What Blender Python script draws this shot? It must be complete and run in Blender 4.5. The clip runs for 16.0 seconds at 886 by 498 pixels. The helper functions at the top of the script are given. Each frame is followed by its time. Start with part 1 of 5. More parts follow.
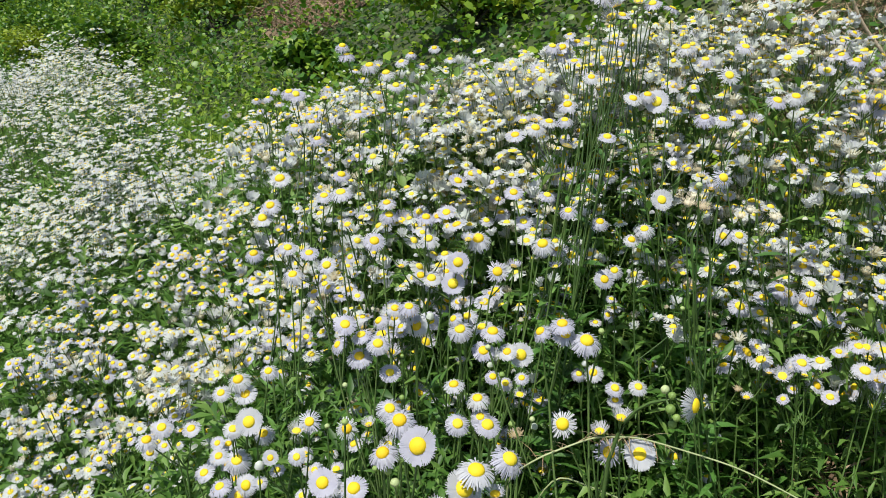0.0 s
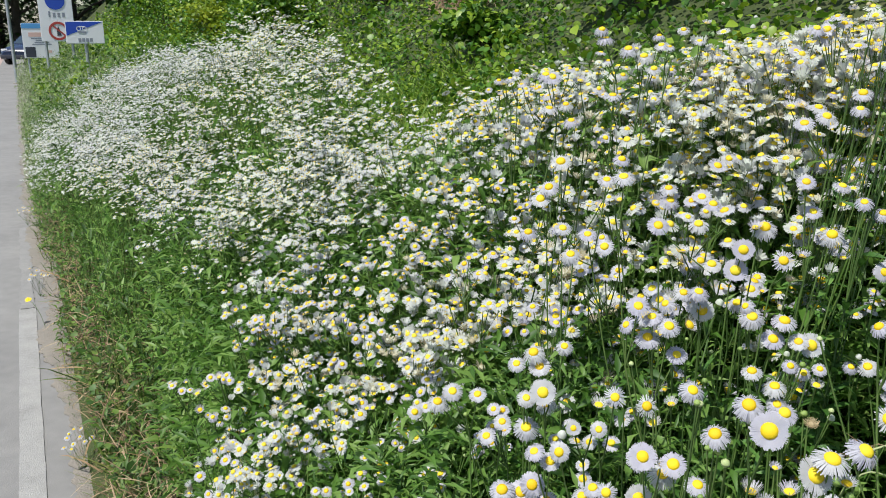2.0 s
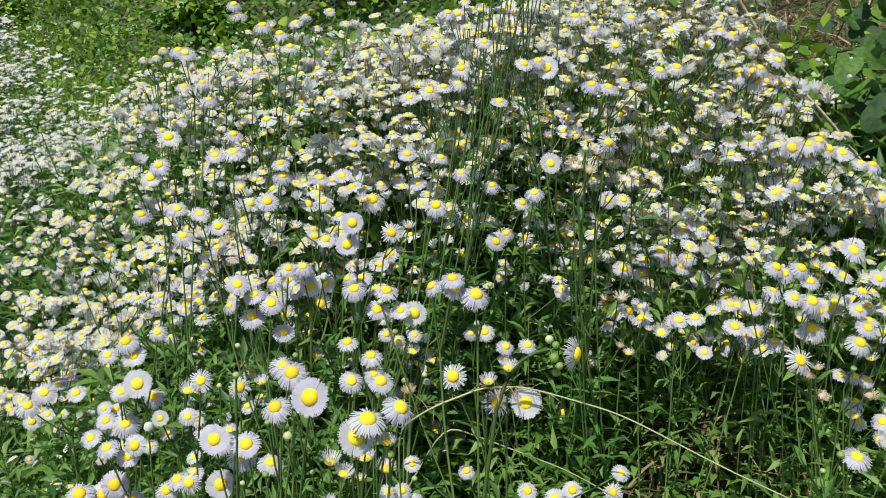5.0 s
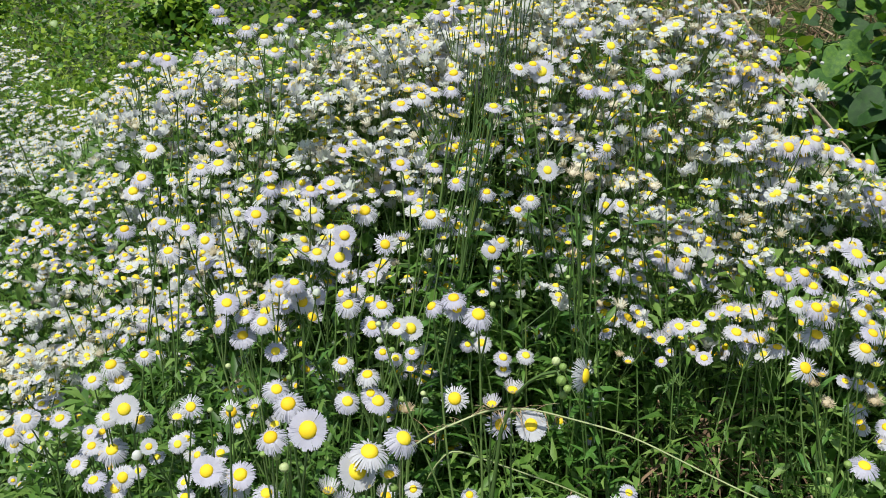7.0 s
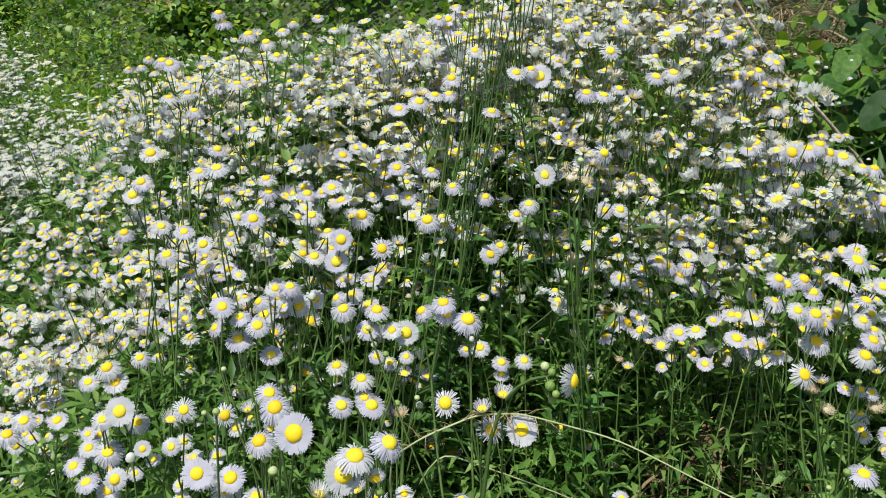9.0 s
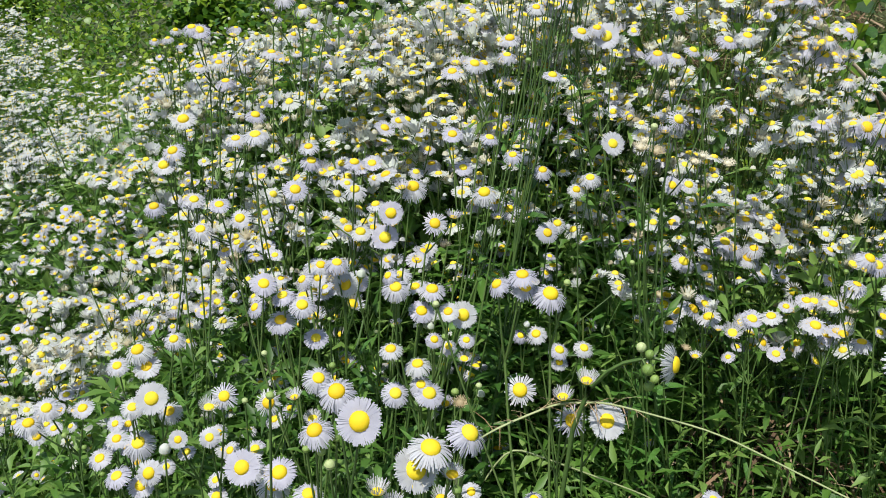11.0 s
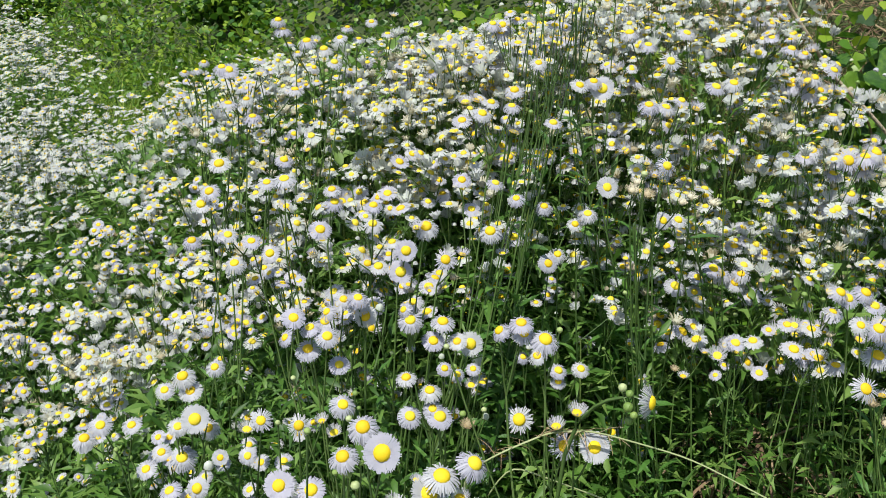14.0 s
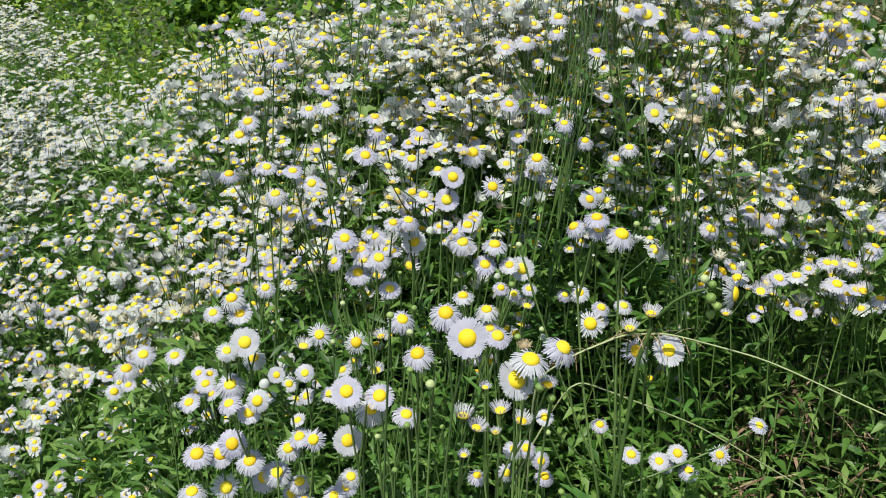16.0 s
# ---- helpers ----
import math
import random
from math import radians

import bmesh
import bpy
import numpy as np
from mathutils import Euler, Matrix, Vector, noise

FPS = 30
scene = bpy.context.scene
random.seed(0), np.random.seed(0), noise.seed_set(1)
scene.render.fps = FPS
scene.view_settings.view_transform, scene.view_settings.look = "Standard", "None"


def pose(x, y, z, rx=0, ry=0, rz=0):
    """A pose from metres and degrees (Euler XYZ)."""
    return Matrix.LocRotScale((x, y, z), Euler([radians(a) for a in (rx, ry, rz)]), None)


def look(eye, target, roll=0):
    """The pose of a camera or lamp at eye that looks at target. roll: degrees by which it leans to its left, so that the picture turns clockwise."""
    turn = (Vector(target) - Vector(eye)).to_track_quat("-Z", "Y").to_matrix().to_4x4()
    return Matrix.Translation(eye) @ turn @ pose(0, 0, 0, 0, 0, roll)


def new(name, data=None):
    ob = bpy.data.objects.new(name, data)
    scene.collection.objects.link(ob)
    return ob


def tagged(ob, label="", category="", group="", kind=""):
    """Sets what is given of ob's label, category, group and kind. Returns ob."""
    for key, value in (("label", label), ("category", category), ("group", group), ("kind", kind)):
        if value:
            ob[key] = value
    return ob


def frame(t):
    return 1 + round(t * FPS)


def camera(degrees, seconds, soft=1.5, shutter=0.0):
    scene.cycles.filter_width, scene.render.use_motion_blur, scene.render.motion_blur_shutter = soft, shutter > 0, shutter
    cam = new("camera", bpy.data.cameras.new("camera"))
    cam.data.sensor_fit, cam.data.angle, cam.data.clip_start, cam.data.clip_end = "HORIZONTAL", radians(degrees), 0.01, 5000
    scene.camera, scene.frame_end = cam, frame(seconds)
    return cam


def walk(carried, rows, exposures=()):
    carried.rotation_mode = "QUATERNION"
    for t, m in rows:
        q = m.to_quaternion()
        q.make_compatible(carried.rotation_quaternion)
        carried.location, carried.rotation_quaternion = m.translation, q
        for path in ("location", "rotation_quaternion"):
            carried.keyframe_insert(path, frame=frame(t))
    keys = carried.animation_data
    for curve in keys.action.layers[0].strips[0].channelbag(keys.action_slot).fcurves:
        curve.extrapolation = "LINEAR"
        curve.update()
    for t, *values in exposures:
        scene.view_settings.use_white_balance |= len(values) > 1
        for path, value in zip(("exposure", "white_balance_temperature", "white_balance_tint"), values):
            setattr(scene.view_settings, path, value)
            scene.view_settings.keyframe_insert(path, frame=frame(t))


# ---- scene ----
cam = camera(57.0, 16.0, soft=0.95)
PATH = [
    (0, (0.1274, 0.1083, 1.5008), (0.0828, 2.0571, 1.0534), 0.22),
    (0.5, (0.1171, 0.1179, 1.4970), (0.0821, 2.0578, 1.0117), 0.00),
    (1, (0.0922, 0.0818, 1.4956), (0.0244, 2.0199, 1.0065), 0.63),
    (1.5, (0.0502, 0.0834, 1.5040), (-0.2097, 2.0010, 0.9988), 0.41),
    (2, (0.0149, 0.0703, 1.5147), (-0.3751, 1.9631, 0.9995), 0.01),
    (2.5, (0.0052, 0.0447, 1.5172), (-0.4367, 1.9283, 1.0106), 0.39),
    (3, (0.0387, 0.0665, 1.5146), (-0.3254, 1.9644, 0.9993), 1.03),
    (3.5, (0.0955, 0.0812, 1.5050), (0.0570, 2.0180, 1.0074), 2.93),
    (4, (0.1148, 0.0948, 1.5011), (0.2759, 2.0242, 0.9997), 3.16),
    (4.5, (0.1319, 0.0950, 1.4926), (0.3207, 2.0214, 0.9892), 2.36),
    (7, (0.1244, 0.1227, 1.5011), (0.3655, 2.0388, 0.9812), 1.38),
    (7.5, (0.1270, 0.1187, 1.5063), (0.3617, 2.0371, 0.9917), 1.42),
    (8, (0.1375, 0.1193, 1.4972), (0.3583, 2.0421, 0.9929), 1.29),
    (8.5, (0.1375, 0.1221, 1.5032), (0.3513, 2.0431, 0.9896), 1.33),
    (9, (0.1377, 0.1208, 1.5016), (0.3461, 2.0433, 0.9913), 1.32),
    (9.5, (0.1313, 0.1425, 1.4816), (0.3268, 2.0678, 0.9768), 1.20),
    (10, (0.1124, 0.1743, 1.4706), (0.2995, 2.0989, 0.9598), 1.20),
    (12.5, (0.1105, 0.1708, 1.4709), (0.2668, 2.0960, 0.9520), 1.42),
    (13, (0.1057, 0.1525, 1.4795), (0.2597, 2.0785, 0.9631), 1.55),
    (13.5, (0.1020, 0.1274, 1.5069), (0.2569, 2.0504, 0.9799), 1.66),
    (14, (0.1053, 0.1211, 1.5217), (0.2560, 2.0403, 0.9795), 1.38),
    (14.5, (0.0617, 0.1102, 1.5303), (0.2574, 2.0423, 1.0518), 1.64),
    (15, (0.0569, 0.1136, 1.4868), (0.2591, 2.0483, 1.0218), 1.31),
    (15.5, (0.0706, 0.1129, 1.4641), (0.2517, 2.0422, 0.9692), 1.00),
    (16, (0.0561, 0.1211, 1.4546), (0.2465, 2.0428, 0.9343), 1.08),
]
walk(cam, [(t, look(eye, target, roll)) for t, eye, target, roll in PATH])

# ---- light ----
SUN_ELEVATION, SUN_BEARING = 62.0, 215.0   # bearing: degrees clockwise from +y, where the sun stands
scene.view_settings.exposure = 0.28
world = bpy.data.worlds.new("world")
scene.world = world
world.use_nodes = True
sky = world.node_tree.nodes.new("ShaderNodeTexSky")
sky.sky_type, sky.sun_disc = "NISHITA", False
sky.sun_elevation, sky.sun_rotation = radians(SUN_ELEVATION), radians(SUN_BEARING)
world.node_tree.links.new(sky.outputs[0], world.node_tree.nodes["Background"].inputs[0])
world.node_tree.nodes["Background"].inputs[1].default_value = 0.11
sun_data = bpy.data.lights.new("sun", "SUN")
sun_data.energy, sun_data.angle, sun_data.color = 4.3, radians(0.55), (1.0, 0.975, 0.93)
sun = new("sun", sun_data)
sb, se = radians(SUN_BEARING), radians(SUN_ELEVATION)
sun.matrix_world = look((0, 0, 20), Vector((0, 0, 20)) - Vector((math.sin(sb) * math.cos(se), math.cos(sb) * math.cos(se), math.sin(se))))

# ---- materials ----


def material(name, colours, scale=8.0, rough=0.6, spread=0.12, through_light=0.0, bump=0.0, bump_scale=60.0, metal=0.0, island=False, coat=0.0):
    """Two-scale noise between the colours of a ramp, varied from piece to piece, with fine relief and, for thin tissue, light let through."""
    m = bpy.data.materials.new(name)
    m.use_nodes = True
    nt = m.node_tree
    nodes, link = nt.nodes, nt.links.new
    bsdf, out = nodes["Principled BSDF"], nodes["Material Output"]
    bsdf.inputs["Roughness"].default_value, bsdf.inputs["Metallic"].default_value = rough, metal
    bsdf.inputs["Coat Weight"].default_value = coat
    coords = nodes.new("ShaderNodeTexCoord")
    big, fine = nodes.new("ShaderNodeTexNoise"), nodes.new("ShaderNodeTexNoise")
    big.inputs["Scale"].default_value, fine.inputs["Scale"].default_value = scale, scale * 9
    big.inputs["Detail"].default_value, fine.inputs["Detail"].default_value = 4, 3
    link(coords.outputs["Object"], big.inputs["Vector"]), link(coords.outputs["Object"], fine.inputs["Vector"])
    mix = nodes.new("ShaderNodeMix")
    mix.inputs[0].default_value = 0.4
    link(big.outputs[0], mix.inputs[2]), link(fine.outputs[0], mix.inputs[3])
    if island:
        rnd = nodes.new("ShaderNodeNewGeometry").outputs["Random Per Island"]
    else:
        rnd = nodes.new("ShaderNodeObjectInfo").outputs["Random"]
    shift = nodes.new("ShaderNodeMath")
    shift.operation = "MULTIPLY_ADD"
    shift.inputs[1].default_value = spread * 4
    link(rnd, shift.inputs[0]), link(mix.outputs[0], shift.inputs[2])
    off = nodes.new("ShaderNodeMath")
    off.operation = "SUBTRACT"
    off.inputs[1].default_value = spread * 2
    link(shift.outputs[0], off.inputs[0])
    ramp = nodes.new("ShaderNodeValToRGB")
    band = ramp.color_ramp
    for k, c in enumerate(colours):
        at = 0.25 + 0.5 * k / max(1, len(colours) - 1)
        e = band.elements[k] if k < 2 else band.elements.new(at)
        e.position, e.color = at, (*c, 1)
    link(off.outputs[0], ramp.inputs[0]), link(ramp.outputs[0], bsdf.inputs["Base Color"])
    if bump:
        tex, b = nodes.new("ShaderNodeTexNoise"), nodes.new("ShaderNodeBump")
        tex.inputs["Scale"].default_value, tex.inputs["Detail"].default_value = bump_scale, 6
        b.inputs["Strength"].default_value, b.inputs["Distance"].default_value = bump, 0.01
        link(coords.outputs["Object"], tex.inputs["Vector"]), link(tex.outputs[0], b.inputs["Height"]), link(b.outputs[0], bsdf.inputs["Normal"])
    if through_light:
        thin, blend = nodes.new("ShaderNodeBsdfTranslucent"), nodes.new("ShaderNodeMixShader")
        blend.inputs[0].default_value = through_light
        link(ramp.outputs[0], thin.inputs[0]), link(bsdf.outputs[0], blend.inputs[1]), link(thin.outputs[0], blend.inputs[2])
        link(blend.outputs[0], out.inputs[0])
    return m


PETAL = material("petal", [(0.455, 0.445, 0.525), (0.51, 0.51, 0.545), (0.545, 0.555, 0.54)], 30, 0.55, 0.10, 0.25, island=False)
PETAL_FAR = material("petal_drift", [(0.475, 0.485, 0.50), (0.54, 0.56, 0.515), (0.59, 0.63, 0.53)], 3, 0.6, 0.12, 0.28, island=True)
CREAM = material("faded_head", [(0.42, 0.36, 0.22), (0.54, 0.51, 0.36), (0.60, 0.60, 0.47)], 8, 0.7, 0.14, 0.3, island=True)
DISC = material("disc", [(0.76, 0.48, 0.003), (0.86, 0.61, 0.005), (0.84, 0.68, 0.03)], 90, 0.7, 0.10, 0.12)
DISC_FAR = material("disc_drift", [(0.66, 0.50, 0.02), (0.80, 0.62, 0.03)], 3, 0.7, 0.12, 0, island=True)
STEM = material("stem", [(0.04, 0.085, 0.014), (0.075, 0.14, 0.024), (0.13, 0.20, 0.05)], 12, 0.6, 0.10, 0)
STEM_FAR = material("stem_drift", [(0.04, 0.10, 0.012), (0.08, 0.16, 0.022), (0.15, 0.21, 0.045)], 6, 0.6, 0.14, 0, island=True)
PALE_BUD = material("pale_bud", [(0.42, 0.48, 0.32), (0.56, 0.60, 0.50), (0.64, 0.66, 0.62)], 60, 0.6, 0.10, 0.2)
BUD = material("bud", [(0.13, 0.22, 0.04), (0.24, 0.34, 0.08), (0.44, 0.50, 0.24)], 60, 0.6, 0.12, 0)
LEAF = material("leaf", [(0.045, 0.125, 0.018), (0.085, 0.21, 0.034), (0.16, 0.30, 0.062)], 9, 0.5, 0.10, 0.3, 0.3, 160)
LEAF_MIX = material("undergrowth", [(0.05, 0.13, 0.016), (0.115, 0.245, 0.036), (0.23, 0.37, 0.085)], 3, 0.5, 0.14, 0.45, island=True)
VERGE = material("verge_leaf", [(0.028, 0.075, 0.010), (0.068, 0.15, 0.020), (0.16, 0.25, 0.045)], 3, 0.55, 0.14, 0.25, island=True)
GRASS = material("grass", [(0.04, 0.09, 0.010), (0.085, 0.16, 0.02), (0.20, 0.23, 0.06)], 2, 0.55, 0.14, 0.3, island=True)
MEADOW = material("meadow", [(0.08, 0.19, 0.012), (0.155, 0.29, 0.024), (0.29, 0.38, 0.05)], 1.2, 0.6, 0.14, 0.35, island=True)
STRAW = material("straw", [(0.24, 0.15, 0.07), (0.38, 0.27, 0.14), (0.50, 0.40, 0.24)], 7, 0.7, 0.12, 0.15, island=True)
VINE = material("vine_leaf", [(0.027, 0.085, 0.007), (0.085, 0.205, 0.012), (0.25, 0.36, 0.024)], 0.5, 0.45, 0.13, 0.3, island=True)
VINE_NEAR = material("broad_leaf", [(0.018, 0.062, 0.008), (0.040, 0.125, 0.011), (0.14, 0.27, 0.02)], 6, 0.58, 0.15, 0.3, 0.25, 90)
DRY_STALK = material("dry_stalk", [(0.38, 0.29, 0.19), (0.50, 0.40, 0.28), (0.58, 0.49, 0.36)], 14, 0.75, 0.05, 0, 0.4, 120)
PALE_STALK = material("pale_stalk", [(0.20, 0.24, 0.09), (0.30, 0.35, 0.15), (0.40, 0.42, 0.22)], 9, 0.6, 0.05)
WITHERED = material("withered", [(0.36, 0.28, 0.15), (0.55, 0.48, 0.32), (0.66, 0.62, 0.46)], 40, 0.8, 0.12, 0.1)
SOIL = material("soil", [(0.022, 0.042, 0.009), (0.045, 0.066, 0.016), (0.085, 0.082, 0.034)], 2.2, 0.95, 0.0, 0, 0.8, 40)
DRY_SOIL = material("dry_soil", [(0.11, 0.08, 0.045), (0.18, 0.125, 0.07), (0.26, 0.19, 0.11)], 2.5, 0.95, 0.0, 0, 0.8, 30)
ASPHALT = material("asphalt", [(0.17, 0.165, 0.16), (0.225, 0.22, 0.21), (0.29, 0.28, 0.265)], 1.3, 0.85, 0.0, 0, 0.25, 320)
CONCRETE = material("concrete", [(0.30, 0.27, 0.23), (0.38, 0.34, 0.29), (0.45, 0.41, 0.35)], 2.5, 0.9, 0.0, 0, 0.5, 120)
FADED = material("faded_paint", [(0.20, 0.195, 0.185), (0.255, 0.25, 0.24), (0.31, 0.30, 0.285)], 9, 0.8, 0.0, 0, 0.5, 200)
LINE = material("line_paint", [(0.23, 0.225, 0.21), (0.31, 0.305, 0.29), (0.37, 0.36, 0.34)], 9, 0.75, 0.0, 0, 0.4, 200)
RED = material("red_paving", [(0.35, 0.27, 0.24), (0.42, 0.33, 0.29)], 2, 0.85, 0.0, 0, 0.4, 100)
LITTER = material("litter", [(0.10, 0.06, 0.03), (0.22, 0.145, 0.08), (0.40, 0.30, 0.18)], 4, 0.8, 0.14, 0.1, island=True)
SAND = material("sand", [(0.20, 0.185, 0.16), (0.26, 0.235, 0.20), (0.32, 0.285, 0.24)], 3.5, 0.95, 0.0, 0, 0.9, 150)
PALE_WEED = material("pale_weed", [(0.12, 0.18, 0.06), (0.22, 0.29, 0.12), (0.38, 0.43, 0.26)], 1.0, 0.6, 0.14, 0.25, island=True)
YOUNG = material("young_leaf", [(0.13, 0.21, 0.012), (0.24, 0.32, 0.02), (0.36, 0.42, 0.03)], 1.2, 0.5, 0.14, 0.3, island=True)
WHITE = material("sign_white", [(0.70, 0.71, 0.72), (0.78, 0.78, 0.78)], 3, 0.45, 0.02)
BLUE = material("sign_blue", [(0.012, 0.05, 0.36), (0.02, 0.075, 0.45)], 3, 0.4, 0.02)
SKYBLUE = material("board_blue", [(0.07, 0.28, 0.58), (0.10, 0.34, 0.64)], 3, 0.5, 0.02)
REDSIGN = material("sign_red", [(0.35, 0.04, 0.03), (0.45, 0.06, 0.05)], 3, 0.45, 0.02)
DARK = material("dark_print", [(0.03, 0.035, 0.05), (0.05, 0.055, 0.07)], 3, 0.5, 0.02)
GREYPRINT = material("grey_print", [(0.20, 0.22, 0.26), (0.28, 0.30, 0.34)], 3, 0.5, 0.02)
PEACH = material("peach_print", [(0.62, 0.40, 0.34), (0.70, 0.48, 0.42)], 3, 0.5, 0.02)
STEEL = material("galvanised_steel", [(0.36, 0.38, 0.40), (0.46, 0.48, 0.50)], 12, 0.45, 0.03, metal=0.6)
CARPAINT = material("car_paint", [(0.015, 0.025, 0.06), (0.02, 0.035, 0.08)], 2, 0.25, 0.0, coat=0.8)
CARGLASS = material("car_glass", [(0.03, 0.05, 0.07), (0.05, 0.07, 0.09)], 2, 0.08, 0.0)
RUBBER = material("rubber", [(0.02, 0.02, 0.02), (0.035, 0.035, 0.035)], 20, 0.8, 0.0)
LAMPGLASS = material("lamp_glass", [(0.60, 0.62, 0.64), (0.70, 0.72, 0.74)], 20, 0.15, 0.0)
BARK = material("bark", [(0.05, 0.04, 0.03), (0.11, 0.09, 0.065)], 6, 0.9, 0.05, 0, 0.8, 40)
CROWN = material("tree_leaf", [(0.015, 0.045, 0.008), (0.035, 0.085, 0.012), (0.07, 0.14, 0.02)], 0.5, 0.55, 0.13, 0.2, island=True)

# ---- mesh helpers ----
rng = np.random.default_rng(7)


class Build:
    """Gathers triangles with a material slot each and turns them into one mesh."""

    def __init__(self):
        self.v, self.f, self.m, self.count = [], [], [], 0

    def add(self, verts, tris, slot=0):
        verts, tris = np.asarray(verts, float).reshape(-1, 3), np.asarray(tris, int).reshape(-1, 3)
        self.v.append(verts), self.f.append(tris + self.count)
        self.m.append(np.full(len(tris), slot) if np.isscalar(slot) else np.asarray(slot))
        self.count += len(verts)

    def mesh(self, name, mats, smooth=True):
        v, f, m = np.concatenate(self.v), np.concatenate(self.f), np.concatenate(self.m)
        me = bpy.data.meshes.new(name)
        me.vertices.add(len(v)), me.loops.add(3 * len(f)), me.polygons.add(len(f))
        me.vertices.foreach_set("co", v.astype(np.float32).ravel())
        me.loops.foreach_set("vertex_index", f.astype(np.int32).ravel())
        me.polygons.foreach_set("loop_start", np.arange(0, 3 * len(f), 3, dtype=np.int32))
        me.polygons.foreach_set("material_index", m.astype(np.int32))
        me.polygons.foreach_set("use_smooth", np.full(len(f), smooth))
        for mat in mats:
            me.materials.append(mat)
        me.update(calc_edges=True)
        me.validate()
        return me


def strip(rows, width):
    """Triangles of a sheet of points: rows x width."""
    i = np.arange(rows * width).reshape(rows, width)
    a, b, c, d = i[:-1, :-1].ravel(), i[:-1, 1:].ravel(), i[1:, 1:].ravel(), i[1:, :-1].ravel()
    return np.concatenate([np.stack([a, b, c], 1), np.stack([a, c, d], 1)])


def tube(points, radii, sides=5):
    """A tapered round stem along the points."""
    p = np.asarray(points, float)
    r = np.broadcast_to(np.asarray(radii, float), (len(p),))
    d = np.gradient(p, axis=0)
    d /= np.linalg.norm(d, axis=1, keepdims=True) + 1e-9
    ref = np.where(np.abs(d[:, 2:3]) < 0.9, [[0, 0, 1.0]], [[1.0, 0, 0]])
    s = np.cross(d, ref)
    s /= np.linalg.norm(s, axis=1, keepdims=True) + 1e-9
    w = np.cross(d, s)
    a = np.linspace(0, 2 * np.pi, sides + 1)
    ring = p[:, None] + r[:, None, None] * (np.cos(a)[None, :, None] * s[:, None] + np.sin(a)[None, :, None] * w[:, None])
    ring[:, -1] = ring[:, 0]
    return ring.reshape(-1, 3), strip(len(p), sides + 1)


def curve(a, b, c, steps=6):
    """Points of a bent line from a over b to c."""
    t = np.linspace(0, 1, steps)[:, None]
    a, b, c = (np.asarray(q, float) for q in (a, b, c))
    return (1 - t) ** 2 * a + 2 * t * (1 - t) * b + t ** 2 * c


def simple_leaf(width, droop):
    """A small leaf of four faces: a folded lance with a drooping tip."""
    v = np.array([(0, 0, 0), (-width / 2, 0.42, 0.10 + 0.1 * width), (width / 2, 0.42, 0.10 + 0.1 * width), (0, 0.45, 0.07), (0, 1 - 0.2 * droop, 0.12 - 0.5 * droop)])
    return v, np.array([(0, 3, 1), (0, 2, 3), (1, 3, 4), (3, 2, 4)]), 0


def round_leaf(width, droop):
    """A small rounded leaf of six faces."""
    v = np.array([(0, 0, 0), (-width * 0.42, 0.22, 0.09), (-width * 0.48, 0.55, 0.07), (0, 1 - 0.1 * droop, -0.3 * droop), (width * 0.48, 0.55, 0.07), (width * 0.42, 0.22, 0.09), (0, 0.45, 0.02)])
    return v, np.array([(6, 1, 0), (6, 2, 1), (6, 3, 2), (6, 4, 3), (6, 5, 4), (6, 0, 5)]), 0


def simple_blade(width, droop):
    """A grass blade of five faces."""
    v = np.array([(-width / 2, 0, 0), (width / 2, 0, 0), (-0.4 * width, 0.4, 0.03 - 0.15 * droop), (0.4 * width, 0.4, 0.03 - 0.15 * droop), (-0.25 * width, 0.75 - 0.1 * droop, -0.4 * droop), (0.25 * width, 0.75 - 0.1 * droop, -0.4 * droop), (0, 1 - 0.25 * droop, -0.75 * droop)])
    return v, np.array([(0, 1, 3), (0, 3, 2), (2, 3, 5), (2, 5, 4), (4, 5, 6)]), 0


def leaf_shape(length, width, droop, segs=3, tip=0.04, widest=0.4, fold=0.25):
    """A leaf along +y with a folded midrib, drooping towards its tip."""
    t = np.linspace(0, 1, segs + 1)
    w = width * np.where(t < widest, 0.35 + 0.65 * t / widest, np.maximum(tip, 1 - (np.maximum(t - widest, 0) / (1 - widest)) ** 1.6))
    y, z = length * t * (1 - 0.25 * droop * t), length * (0.12 * t - droop * t ** 2 * 0.6)
    v = np.stack([np.stack([-w / 2, y, z + fold * w / 2], 1), np.stack([0 * w, y, z], 1), np.stack([w / 2, y, z + fold * w / 2], 1)], 1)
    return v.reshape(-1, 3), strip(segs + 1, 3)


def turns(yaw, pitch, roll=None):
    """Rotation matrices: pitch lifts +y, yaw turns about z."""
    cy, sy, cp, sp = np.cos(yaw), np.sin(yaw), np.cos(pitch), np.sin(pitch)
    o, i = np.zeros_like(yaw), np.ones_like(yaw)
    z = np.stack([np.stack([cy, -sy, o], -1), np.stack([sy, cy, o], -1), np.stack([o, o, i], -1)], -2)
    x = np.stack([np.stack([i, o, o], -1), np.stack([o, cp, -sp], -1), np.stack([o, sp, cp], -1)], -2)
    m = z @ x
    if roll is not None:
        cr, sr = np.cos(roll), np.sin(roll)
        m = m @ np.stack([np.stack([cr, o, sr], -1), np.stack([o, i, o], -1), np.stack([-sr, o, cr], -1)], -2)
    return m


